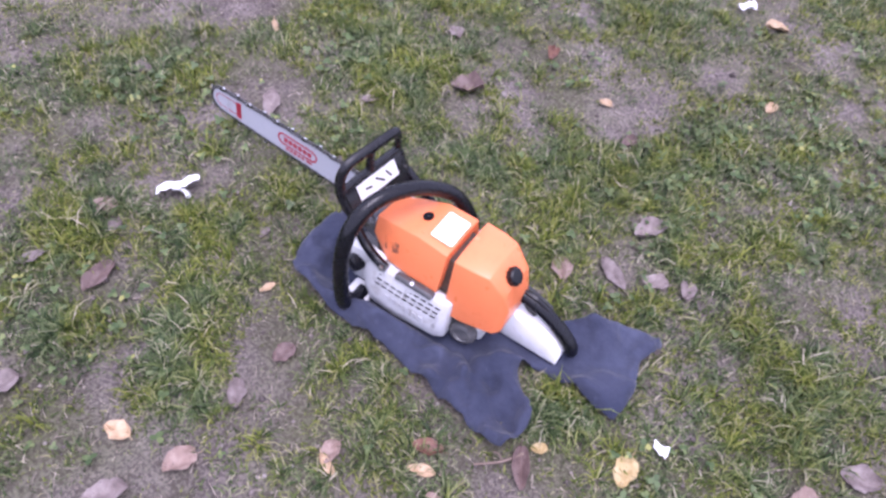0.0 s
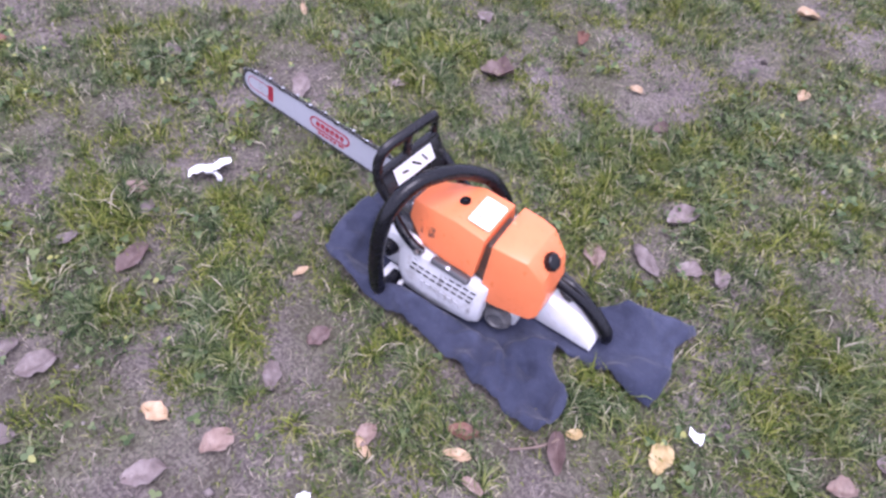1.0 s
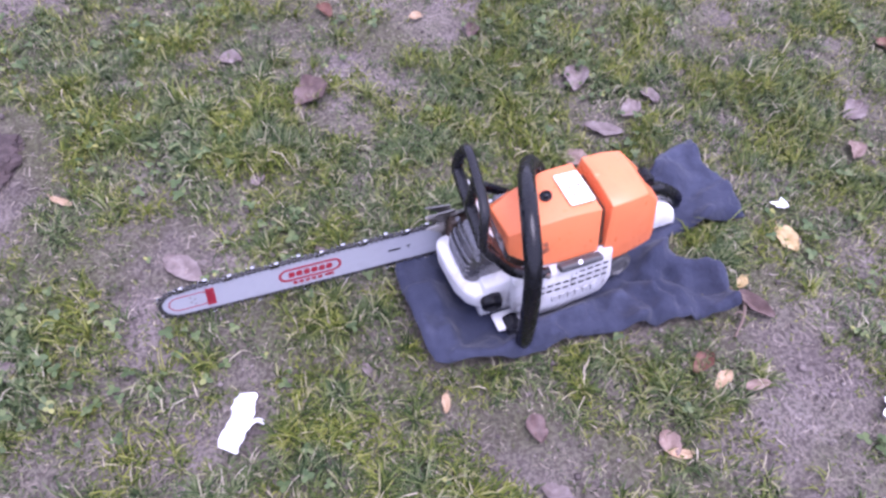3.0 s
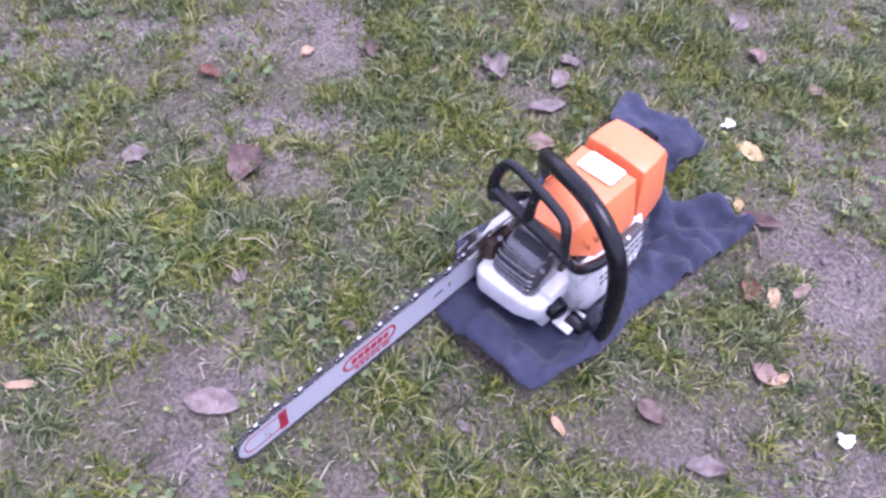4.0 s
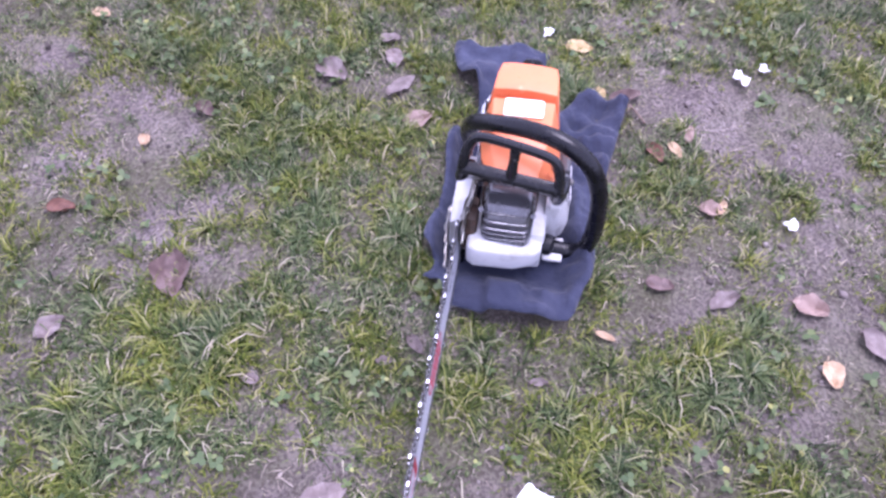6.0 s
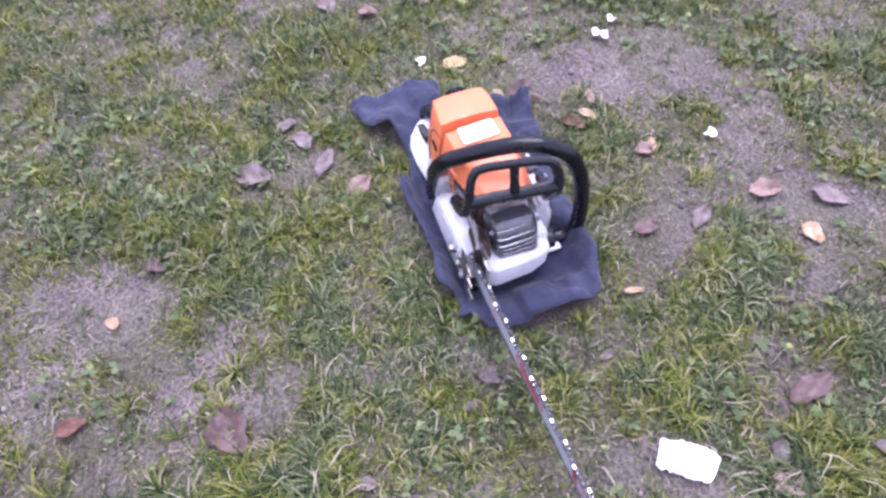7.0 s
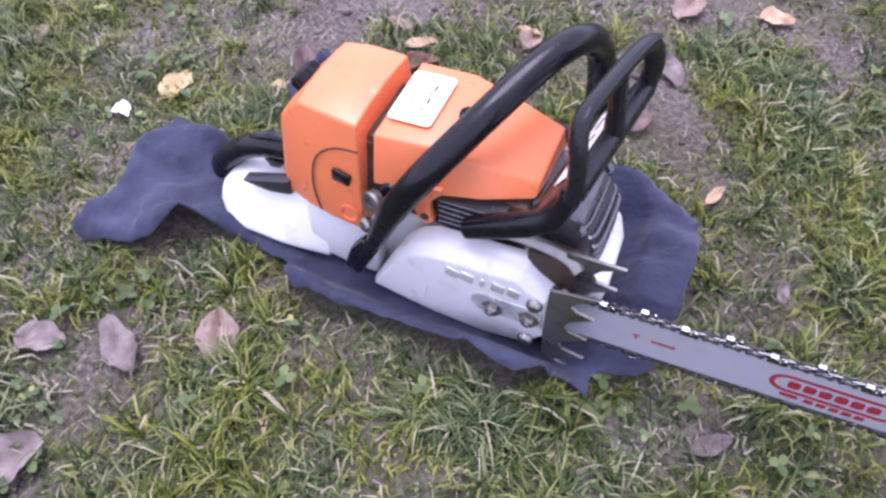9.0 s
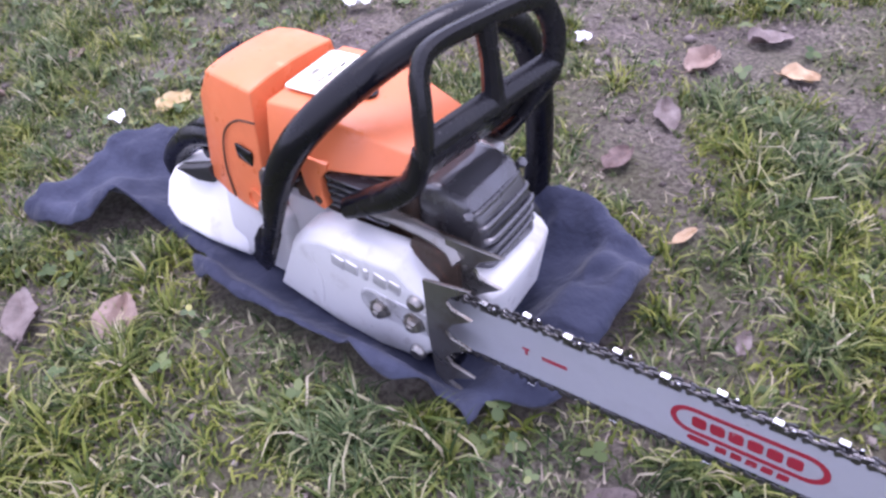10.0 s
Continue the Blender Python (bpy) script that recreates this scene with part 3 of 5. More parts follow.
part("sticker", turned(loft([[(px, py, pz) for px, py in rounded_plate(0.023, 0.034, 0.005)] for pz in (-0.0006, 0.0006)]), pose(0.0125, 0.0805, 0.2294, 2.1, -3.5, 0)), LABEL, top_cover, "cream paper sticker")
for k, (dx, dy, w, l) in enumerate([(0.010, -0.014, 0.0008, 0.009), (0.012, -0.004, 0.0012, 0.007), (0.010, 0.005, 0.0008, 0.008), (0.012, 0.014, 0.0012, 0.008), (-0.004, -0.006, 0.0006, 0.012), (-0.007, -0.004, 0.0006, 0.008)]):
    part("sticker_print", turned(block(-w, w, -l / 2, l / 2, 0, 0.0005, 0.0001, 1), pose(0.008 + dx, 0.0815 + dy, 0.2299 + 0.06 * dx + 0.042 * dy, 2.4, -3.5, 0)), INK, top_cover, "worn dark print")
plug = part("valve_plug", lathe([(-0.004, 0.0105), (0.0015, 0.0105), (0.0015, 0.008), (-0.001, 0.0075), (-0.001, 0.0)], (0.063, 0.078, 0.2265), (0.3, 0, 1), 18), BLACK, top_cover, "black decompression valve plug")
part("valve_stem", lathe([(0, 0.004), (0.005, 0.0038), (0.006, 0.0)], (0.063, 0.0785, 0.2255), (0, 0, 1), 10), BLACK, plug)
part("model_print", turned(block(-0.008, 0.008, -0.0005, 0.0005, -0.011, 0.011, 0.0002, 1), pose(0.088, 0.1422, 0.178, 21, 18, 0)), SMUDGE, top_cover, "worn dark model print")
part("model_print", turned(block(-0.0016, 0.0016, -0.0005, 0.0005, -0.013, 0.013, 0.0002, 1), pose(0.112, 0.1402, 0.176, 21, 18, 0)), SMUDGE, top_cover, "worn dark model print")
# cylinder fins seen under the cover on the bar side
for k in range(5):
    part("cooling_fin", turned(block(-0.034, 0.034, -0.011, 0.011, -0.0013, 0.0013, 0.0006, 1), pose(0.09, 0.024, 0.141 + 0.0078 * k, 0, -3, 0)), SOOTY, saw)
foot = part("cover_foot", slab([(0.024, 0.186), (0.026, 0.150), (0.034, 0.131), (0.044, 0.127), (0.050, 0.133), (0.047, 0.150), (0.049, 0.166), (0.060, 0.178), (0.062, 0.186)], 0.0125, 0.022, 0.002, 2), ORANGE, top_cover, "orange cover foot with a screw hole")
part("screw_hole", lathe([(0, 0.0045), (0.0012, 0.0045), (0.0012, 0)], (0.041, 0.0125, 0.139), (0, -1, 0), 12), DARKCAVITY, foot)
# starter side
starter = part("starter_cover", loft([
    [(x, 0.14, z0), (x, y1, z0 + 0.006), (x, y1 + 0.004, z0 + 0.045), (x, y1 - 0.014, z1), (x, 0.14, z1 + 0.002)]
    for x, y1, z0, z1 in ((-0.05, 0.168, 0.022, 0.124), (-0.03, 0.176, 0.018, 0.127), (0.06, 0.184, 0.016, 0.134), (0.115, 0.182, 0.022, 0.136), (0.142, 0.168, 0.04, 0.134))], 0.006, 3), GREYWHITE, saw, "scratched grey-white starter cover with vent slots")
for row in range(3):
    for k in range(9):
        xx = -0.028 + 0.0155 * k + 0.002 * row
        zz = 0.113 - 0.0095 * row + 0.05 * xx
        part("vent_slot", turned(block(-0.0056, 0.0056, -0.0006, 0.0006, -0.0018, 0.0018, 0.0004, 1), pose(xx, 0.1700 + 0.0046 * row + 0.05 * max(-0.03, min(xx, 0.05)), zz, 26, -3, 2)), INK, starter)
for k in range(6):
    part("raised_mark", turned(block(-0.005, 0.005, -0.001, 0.001, -0.008, 0.008, 0.0006, 1), pose(-0.004 + 0.0155 * k, 0.1845 + 0.0004 * k, 0.073 + 0.001 * k, 6, 8, 1)), EMBOSS, starter)
part("latch_plate", turned(block(-0.041, 0.041, -0.009, 0.009, -0.006, 0.006, 0.004, 3), pose(0.026, 0.167, 0.1385, 25, -2, 0)), CAPGREY, starter, "black rubber latch plate")
part("latch_screw", lathe([(0, 0.004), (0.003, 0.004), (0.003, 0)], (0.03, 0.1705, 0.1445), (0, 0.4, 0.9), 10), EMBOSS, starter)
part("front_bracket", slab([(0.10, 0.126), (0.145, 0.122), (0.15, 0.145), (0.12, 0.152), (0.10, 0.145)], 0.146, 0.166, 0.004), WHITE, saw)
# front of the crankcase: the chin below the muffler, with the oil cap
chin = part("front_chin", loft([[(0.168, y, z0), (x1 - 0.018, y, z0), (x1, y, z0 + 0.02), (x1 + 0.006, y, z1 - 0.006), (x1 - 0.004, y, z1), (0.168, y, z1 + 0.002)]
                               for y, x1, z0, z1 in ((0.016, 0.218, 0.03, 0.106), (0.03, 0.226, 0.028, 0.109), (0.1, 0.222, 0.028, 0.104), (0.13, 0.212, 0.03, 0.098), (0.144, 0.198, 0.038, 0.092))], 0.005, 3), WHITE, saw, "white painted front chin with rust at the edges")
oil = part("oil_cap", lathe([(-0.01, 0.019), (0.004, 0.019), (0.01, 0.0175), (0.012, 0.014), (0.009, 0.012), (0.009, 0.0)], (0.176, 0.152, 0.072), (0.25, 1, 0.05), 24), BLACK, saw, "black screw oil cap")
part("cap_grip", turned(block(-0.011, 0.011, -0.002, 0.002, -0.002, 0.002, 0.001, 1), pose(0.179, 0.163, 0.072, 0, 30, -14)), BLACK, oil)
fuel = part("fuel_cap", lathe([(-0.014, 0.026), (0.004, 0.026), (0.010, 0.0235), (0.012, 0.017), (0.008, 0.015), (0.008, 0.0)], (-0.078, 0.146, 0.05), (-0.1, 1, 0.12), 26), CAPGREY, saw, "dusty grey ribbed fuel cap")
for k in range(20):
    a = 2 * math.pi * k / 20
    part("cap_rib", tube([(-0.078 + 0.0262 * math.cos(a), 0.138, 0.049 + 0.0262 * math.sin(a)), (-0.0788 + 0.0255 * math.cos(a), 0.152, 0.051 + 0.0255 * math.sin(a))], 0.0017, 5, smooth=False), CAPGREY, fuel)
# muffler
muffler = part("muffler", loft([[(x0, y, 0.1), (x1, y, 0.1), (x1 - 0.006, y, zt - 0.03), (x1 - 0.022, y, zt - 0.006), (x1 - 0.042, y, zt), (x0, y, zt)]
                                for y, x0, x1, zt in ((0.036, 0.14, 0.198, 0.165), (0.042, 0.14, 0.212, 0.180), (0.112, 0.14, 0.214, 0.183), (0.122, 0.14, 0.202, 0.168))], 0.009, 4), SOOTY, saw, "shiny sooty black muffler cover")
for k in range(5):
    z = 0.118 + 0.0115 * k
    x = 0.2125 - max(0, z - 0.145) * 0.75
    part("muffler_rib", tube([(x - 0.006, 0.04, z), (x, 0.05, z), (x, 0.104, z), (x - 0.006, 0.113, z)], 0.0028, 8, 4), SOOTY, muffler)
for y in (0.034, 0.119):
    part("bolt", lathe([(0, 0.005), (0.005, 0.005), (0.006, 0.003), (0.006, 0)], (0.194, y, 0.166), (0.6, 0, 0.8), 6), SOOTY, muffler)
# clutch cover
clutch = part("clutch_cover", loft([
    [(x, y, z) for x, z in prof] for y, prof in (
        (0.014, [(-0.014, 0.030), (0.020, 0.101), (0.038, 0.122), (0.058, 0.133), (0.157, 0.141), (0.170, 0.127), (0.186, 0.116), (0.188, 0.04), (0.170, 0.018), (0.12, 0.008), (0.06, 0.010)]),
        (-0.008, [(-0.020, 0.024), (0.016, 0.097), (0.036, 0.118), (0.058, 0.129), (0.156, 0.137), (0.169, 0.124), (0.185, 0.113), (0.187, 0.04), (0.168, 0.017), (0.12, 0.007), (0.06, 0.009)]),
        (-0.018, [(-0.016, 0.025), (0.022, 0.092), (0.040, 0.109), (0.062, 0.118), (0.152, 0.127), (0.165, 0.116), (0.183, 0.107), (0.185, 0.046), (0.162, 0.018), (0.118, 0.009), (0.06, 0.011)]))], 0.003, 3), WHITE, saw, "white clutch cover with worn embossed lettering shapes")
part("cover_crease", tube([(0.045, -0.0181, 0.026), (0.053, -0.0183, 0.066), (0.043, -0.0178, 0.102)], 0.0013, 6), WHITE, clutch)
for k, w in enumerate((0.0072, 0.0072, 0.003, 0.0072, 0.0064)):
    part("embossed_mark", turned(block(-w, w, -0.0014, 0.0014, -0.0068, 0.0068, 0.0012, 2), pose(0.084 + 0.0165 * k, -0.0183, 0.106 + 0.0002 * k, 0, 12, 0)), EMBOSS, clutch, "bare aluminium embossed mark")
part("nut_recess", lathe([(0, 0.017), (0.0015, 0.0172), (0.0022, 0.015), (0.0012, 0.013), (0.0012, 0.0)], (0.122, -0.0178, 0.072), (0, -1, 0), 22), EMBOSS, clutch)
part("nut_recess", slab([(0.118, 0.056), (0.182, 0.060), (0.182, 0.090), (0.124, 0.088)], -0.0192, -0.017, 0.001, 1), EMBOSS, clutch)
for x, z in ((0.129, 0.070), (0.1685, 0.074)):
    nut = part("bar_nut", lathe([(0, 0.0115), (0.003, 0.0115), (0.0036, 0.009), (0.007, 0.0088), (0.009, 0.0065), (0.0095, 0.0)], (x, -0.0185, z), (0, -1, 0), 6), STEEL, clutch, "steel hexagon bar nut", 20)
    part("stud", lathe([(0, 0.004), (0.010, 0.004), (0.011, 0.003), (0.011, 0)], (x, -0.0185, z), (0, -1, 0), 12), STEEL, nut)
part("chain_catcher", block(0.14, 0.2, -0.008, 0.012, 0.012, 0.03, 0.003), BLACK, saw)
# dark brown block that fills the gap between clutch cover and chin
part("oily_gap", block(0.152, 0.205, 0.003, 0.03, 0.06, 0.150, 0.008), DARKCAVITY, saw, "dark brown block filling the gap beside the clutch cover")
part("cover_arm", tube([(0.1, 0.016, 0.152), (0.15, 0.014, 0.156), (0.19, 0.01, 0.153), (0.205, 0.004, 0.146)], 0.0062, 8, flat=0.6), STEEL, saw)


def dog(y, profile):
    """A steel bumper spike plate with its pointed teeth."""
    return part("bumper_spike", slab(profile, y - 0.0017, y + 0.0017, 0.0006, 1), STEEL, saw, "worn steel bumper spike plate")


dog(-0.0195, [(0.186, 0.016), (0.184, 0.062), (0.186, 0.139), (0.235, 0.150), (0.214, 0.133), (0.208, 0.123), (0.214, 0.118),
                          (0.233, 0.114), (0.212, 0.098), (0.204, 0.085), (0.209, 0.079), (0.230, 0.075), (0.210, 0.060), (0.201, 0.048),
                          (0.208, 0.041), (0.231, 0.037), (0.209, 0.022), (0.200, 0.013), (0.225, 0.005), (0.198, 0.003)])
dog(0.010, [(0.190, 0.090), (0.190, 0.164), (0.247, 0.166), (0.224, 0.152), (0.217, 0.141), (0.222, 0.133), (0.243, 0.130), (0.219, 0.112), (0.208, 0.096)])
for x, z in ((0.173, 0.101), (0.167, 0.032)):
    part("cover_bolt", lathe([(0, 0.0085), (0.0035, 0.008), (0.0062, 0.0055), (0.007, 0)], (x, -0.0185, z), (0, -1, 0), 14), STEEL, clutch, "worn steel cover bolt")

# ---- guide bar and chain ----
BAR = pose(0.165, 0, 0.0745, 4, -4.4, 0)
LENGTH, HALF, NOSE = 0.527, 0.0345, 0.029


def bar_half(u):
    """Half the bar's height, a little fuller in its middle and tapering to the nose."""
    f = u / (LENGTH - NOSE)
    return HALF - 0.0055 * max(0, f - 0.35) ** 1.6 / 0.65 ** 1.6


def bar_loop(grow, n=44, m=16):
    """The bar's outline, counted from the top at the saw round the nose and back."""
    top = [(u, bar_half(u) + grow) for u in np.linspace(0, LENGTH - NOSE, n)]
    nose = [(LENGTH - NOSE + (NOSE + grow) * math.sin(a), (NOSE + grow) * math.cos(a)) for a in (math.pi * k / m for k in range(1, m))]
    return [(float(u), float(v)) for u, v in top + nose + [(u, -v) for u, v in top[::-1]]]


bar = part("guide_bar", turned(slab(bar_loop(0), -0.0016, 0.0016, 0.0005, 1), BAR), BARSTEEL, saw, "grey painted guide bar with red print")


def bar_mark(name, prof, mat, y, label="", parent=None):
    side = -1 if y < 0 else 1
    return part(name, turned(slab(prof, y, y + side * 0.0004, 0.0001, 1), BAR), mat, parent or bar, label)


def capsule(cx, cz, half_length, r, n=10):
    right = [(cx + half_length + r * math.cos(a), cz + r * math.sin(a)) for a in (-math.pi / 2 + math.pi * k / n for k in range(n + 1))]
    left = [(cx - half_length + r * math.cos(a), cz + r * math.sin(a)) for a in (math.pi / 2 + math.pi * k / n for k in range(n + 1))]
    return right + left


def ring(cx, cz, half_length, r, w, y):
    """A flat oval outline."""
    outer, inner = capsule(cx, cz, half_length, r), capsule(cx, cz, half_length, r - w)
    bm = bmesh.new()
    side = -0.0004 if y < 0 else 0.0004
    loops = [[bm.verts.new((px, yy, pz)) for px, pz in loop] for yy in (y, y + side) for loop in (outer, inner)]
    n = len(outer)
    for k in range(n):
        q = (k + 1) % n
        for a, b in ((0, 1), (2, 3), (0, 2), (1, 3)):
            bm.faces.new((loops[a][k], loops[a][q], loops[b][q], loops[b][k]))
    return turned(bm, BAR)


for y in (-0.0017, 0.0017):
    part("logo_ring", ring(0.285, 0.002, 0.0385, 0.0162, 0.0045, y), RED, bar, "red oval logo outline")
    for k in range(6):
        bar_mark("logo_bar", [(0.2465 + 0.0131 * k + dx, 0.002 + dz) for dx, dz in ((0.002, -0.0066), (0.0086, -0.0066), (0.0106, -0.0046), (0.0106, 0.0046), (0.0086, 0.0066), (0.002, 0.0066), (0, 0.0046), (0, -0.0046))], RED, y)
    bar_mark("logo_pill", capsule(0.252, -0.0205, 0.005, 0.0034), RED, y)
    for k in range(5):
        bar_mark("logo_dash", [(0.2645 + 0.0108 * k + dx, -0.0212 + dz) for dx, dz in ((0, -0.0038), (0.0074, -0.0038), (0.0084, -0.002), (0.0084, 0.0038), (0.001, 0.0038))], RED, y)
    bar_mark("small_mark", [(0.106, -0.0045), (0.1085, -0.0045), (0.1085, 0.002), (0.111, 0.002), (0.111, 0.0042), (0.1035, 0.0042), (0.1035, 0.002), (0.106, 0.002)], RED if y < 0 else INK, y)
    bar_mark("small_mark", [(0.122, -0.0028), (0.145, -0.0028), (0.145, 0.0016), (0.122, 0.0016)], RED if y < 0 else INK, y)
    bar_mark("tip_mark", [(0.444, -0.0215), (0.458, -0.0215), (0.458, 0.0215), (0.444, 0.0215)], RED, y, "red block at the nose")
    part("nose_ring", ring(0.484, 0.0, 0.016, 0.0175, 0.0018, y), RED, bar, "thin red nose outline")
    for k in range(4):
        bar_mark("nose_rivet", capsule(0.476 + 0.006 * (k % 2), -0.009 + 0.006 * k, 0.0002, 0.0016, 5), STEEL, y)

chain = part("chain", turned(slab([(u, v) for u, v in bar_loop(0.0022)], -0.0006, 0.0006, 0.0, 1), BAR), LINKSTEEL, saw, "oiled dark saw chain with bright cutters")
path = bar_loop(0.0026, 160, 40)
dist = [0.0]
for (a, b), (c, d) in zip(path, path[1:]):
    dist.append(dist[-1] + math.hypot(c - a, d - b))


def on_chain(s):
    """The pose at a length along the chain: x forward, z outward."""
    k = min(max(np.searchsorted(dist, s) - 1, 0), len(path) - 2)
    (a, b), (c, d) = path[k], path[k + 1]
    f = (s - dist[k]) / (dist[k + 1] - dist[k])
    return BAR @ Matrix.Translation((a + (c - a) * f, 0, b + (d - b) * f)) @ pose(0, 0, 0, 0, math.degrees(-math.atan2(d - b, c - a)), 0)


strap_profile = [(-0.0082, -0.001), (-0.006, -0.0038), (-0.0018, -0.0012), (0.0018, -0.0012), (0.006, -0.0038), (0.0082, -0.001), (0.0072, 0.003), (0.0045, 0.0044), (0, 0.0016), (-0.0045, 0.0044), (-0.0072, 0.003)]
strap = part("tie_strap", slab(strap_profile, -0.0036, -0.0022, 0.0004, 1), LINKSTEEL, chain)
drive = part("drive_link", slab([(-0.0075, -0.003), (-0.003, -0.0045), (0.003, -0.0045), (0.0075, -0.003), (0.0078, 0.0025), (0.004, 0.0046), (-0.002, 0.003), (-0.0075, 0.0028)], -0.0011, 0.0011, 0.0003, 1), LINKSTEEL, chain)


def cutter_mesh():
    """A cutter: side plate with depth gauge, and the bright top plate."""
    bm = slab([(-0.0085, -0.0035), (0.0085, -0.0035), (0.0088, 0.001), (0.0072, 0.0058), (0.0052, 0.006), (0.0035, 0.002), (0.001, 0.002), (-0.0005, 0.0072), (-0.0075, 0.006)], 0.0022, 0.0038, 0.0003, 1)
    return merge(bm, turned(block(-0.0034, 0.0034, 0.0002, 0.0042, -0.0007, 0.0007, 0.0003, 1), pose(-0.0038, 0, 0.0069, 0, 7, 0)))


cutter = part("cutter", cutter_mesh(), LINKSTEEL, chain, "cutter with a bright chromed top plate")
cutter.data.materials.append(CHROME)
for f in cutter.data.polygons:
    f.material_index = 1 if f.center.z > 0.0055 else 0
first, k, s = True, 0, 0.02
while s < dist[-1] - 0.012:
    m = on_chain(s)
    left = (k // 4) % 2 == 0
    flip = Matrix.Diagonal((1, -1, 1, 1))
    if first:
        strap.matrix_basis, drive.matrix_basis, cutter.matrix_basis = m, on_chain(s + 0.0095), on_chain(s + 0.019) @ flip
        repeat(strap, m @ flip, chain)
        first = False
    elif k % 2 == 0:
        if k % 4 == 2:
            if k > 2:
                repeat(cutter, m if left else m @ flip, chain)
            repeat(strap, m if left else m @ flip, chain)
        else:
            repeat(strap, m, chain)
            repeat(strap, m @ flip, chain)
    elif k > 1:
        repeat(drive, m, chain)
    s, k = s + 0.009525, k + 1

# ---- handles ----
hoop = part("front_handle", tube([(-0.037, -0.012, 0.044), (-0.006, -0.013, 0.106), (0.022, -0.012, 0.17), (0.055, 0.003, 0.223), (0.09, 0.05, 0.261), (0.117, 0.107, 0.28),
                                  (0.136, 0.156, 0.278), (0.147, 0.198, 0.247), (0.151, 0.221, 0.19), (0.150, 0.229, 0.112), (0.147, 0.225, 0.045), (0.144, 0.203, 0.020), (0.142, 0.165, 0.02)], [0.0075, 0.0095, 0.0142] + [0.0148] * 10, 18), BLACK, saw, "black rubber-coated wrap handle")
part("handle_cuff", turned(slab([(-0.012, -0.03), (0.008, -0.034), (0.012, 0.034), (-0.009, 0.036), (-0.015, 0.008)], -0.006, 0.006, 0.002, 2), pose(-0.027, -0.013, 0.066, 0, 24, 0)), BLACK, hoop, "torn black handle bracket")
part("handle_bolt", lathe([(0, 0.008), (0.005, 0.008), (0.007, 0.005), (0.007, 0)], (0.146, 0.229, 0.03), (0, 1, -0.2), 10), STEEL, hoop)
part("handle_bolt", lathe([(0, 0.009), (0.006, 0.009), (0.009, 0.006), (0.009, 0)], (-0.016, -0.004, 0.118), (-0.5, -1, 0.3), 10), STEEL, hoop)
part("rubber_mount", lathe([(0, 0.015), (0.022, 0.0145), (0.027, 0.012), (0.027, 0)], (0.006, 0.036, 0.160), (0, -1, 0), 16), BLACK, saw, "black rubber vibration mount")
part("mount_eye", lathe([(-0.004, 0.0125), (0.004, 0.0125), (0.006, 0.011), (0.006, 0.006), (0.001, 0.005), (0.001, 0)], (-0.010, 0.002, 0.150), (-0.35, -1, 0.3), 16), STEEL, saw, "bare metal mount eye")

guard = part("hand_guard", tube([(0.17, 0.0, 0.22), (0.188, -0.001, 0.25), (0.189, 0.002, 0.285), (0.184, 0.01, 0.31), (0.184, 0.026, 0.322), (0.193, 0.08, 0.321), (0.202, 0.124, 0.317), (0.206, 0.14, 0.306), (0.21, 0.148, 0.28), (0.205, 0.15, 0.245), (0.188, 0.15, 0.215)], 0.0075, 10, flat=1.3), BLACKGLOSS, saw, "black plastic hand guard with scuffed edges")
part("guard_post", tube([(0.199, 0.075, 0.258), (0.197, 0.076, 0.29), (0.193, 0.077, 0.32)], [0.010, 0.0075, 0.009], 10), BLACKGLOSS, guard)
part("guard_rail", tube([(0.19, 0.0, 0.259), (0.199, 0.07, 0.258), (0.208, 0.15, 0.255)], 0.0075, 10, flat=1.4), BLACKGLOSS, guard)
panel = part("guard_panel", loft([[(x, y, z) for x, z in ((xa - 0.036, 0.196), (xa - 0.03, 0.193), (xa + 0.006, 0.255), (xa, 0.264))] for y, xa in ((0.0, 0.184), (0.075, 0.193), (0.15, 0.202))], 0.002, 2), BLACKGLOSS, guard)
sticker = part("guard_sticker", turned(block(-0.0006, 0.0006, -0.05, 0.05, -0.0165, 0.0165, 0.0003, 1), pose(0.1795, 0.075, 0.2415, 0, 29, -6.8)), STICKER, panel, "white safety sticker with dark drawings")
for y, w in ((0.048, 0.009), (0.07, 0.012), (0.1, 0.008)):
    part("sticker_drawing", turned(block(-0.0004, 0.0004, -w, w, -0.0022, 0.0022, 0.0001, 1), pose(0.1787 + 0.12 * (y - 0.075), y, 0.2415, 0, 29, -6.8) @ pose(0, 0, 0, 40 - 900 * (y - 0.07), 0, 0)), INK, sticker)
part("guard_arm", tube([(0.186, -0.001, 0.252), (0.177, -0.003, 0.224), (0.152, -0.003, 0.201), (0.121, 0.0, 0.179), (0.092, 0.002, 0.159)], [0.0075, 0.0085, 0.0095, 0.0095, 0.0085], 12, flat=1.3), BLACK, guard)
part("guard_arm", tube([(0.196, 0.15, 0.23), (0.172, 0.152, 0.19), (0.146, 0.158, 0.16), (0.112, 0.167, 0.149), (0.088, 0.170, 0.146)], [0.0075, 0.0085, 0.0095, 0.0098, 0.009], 12), BLACK, guard)
part("foot_bracket", slab([(0.12, 0.013), (0.17, 0.013), (0.172, 0.022), (0.12, 0.024)], 0.15, 0.186, 0.003), WHITE, saw, "white foot bracket")
part("pivot_screw", lathe([(0, 0.005), (0.004, 0.005), (0.005, 0.003), (0.005, 0)], (0.095, 0.178, 0.15), (0, 1, 0.3), 10), STEEL, guard)

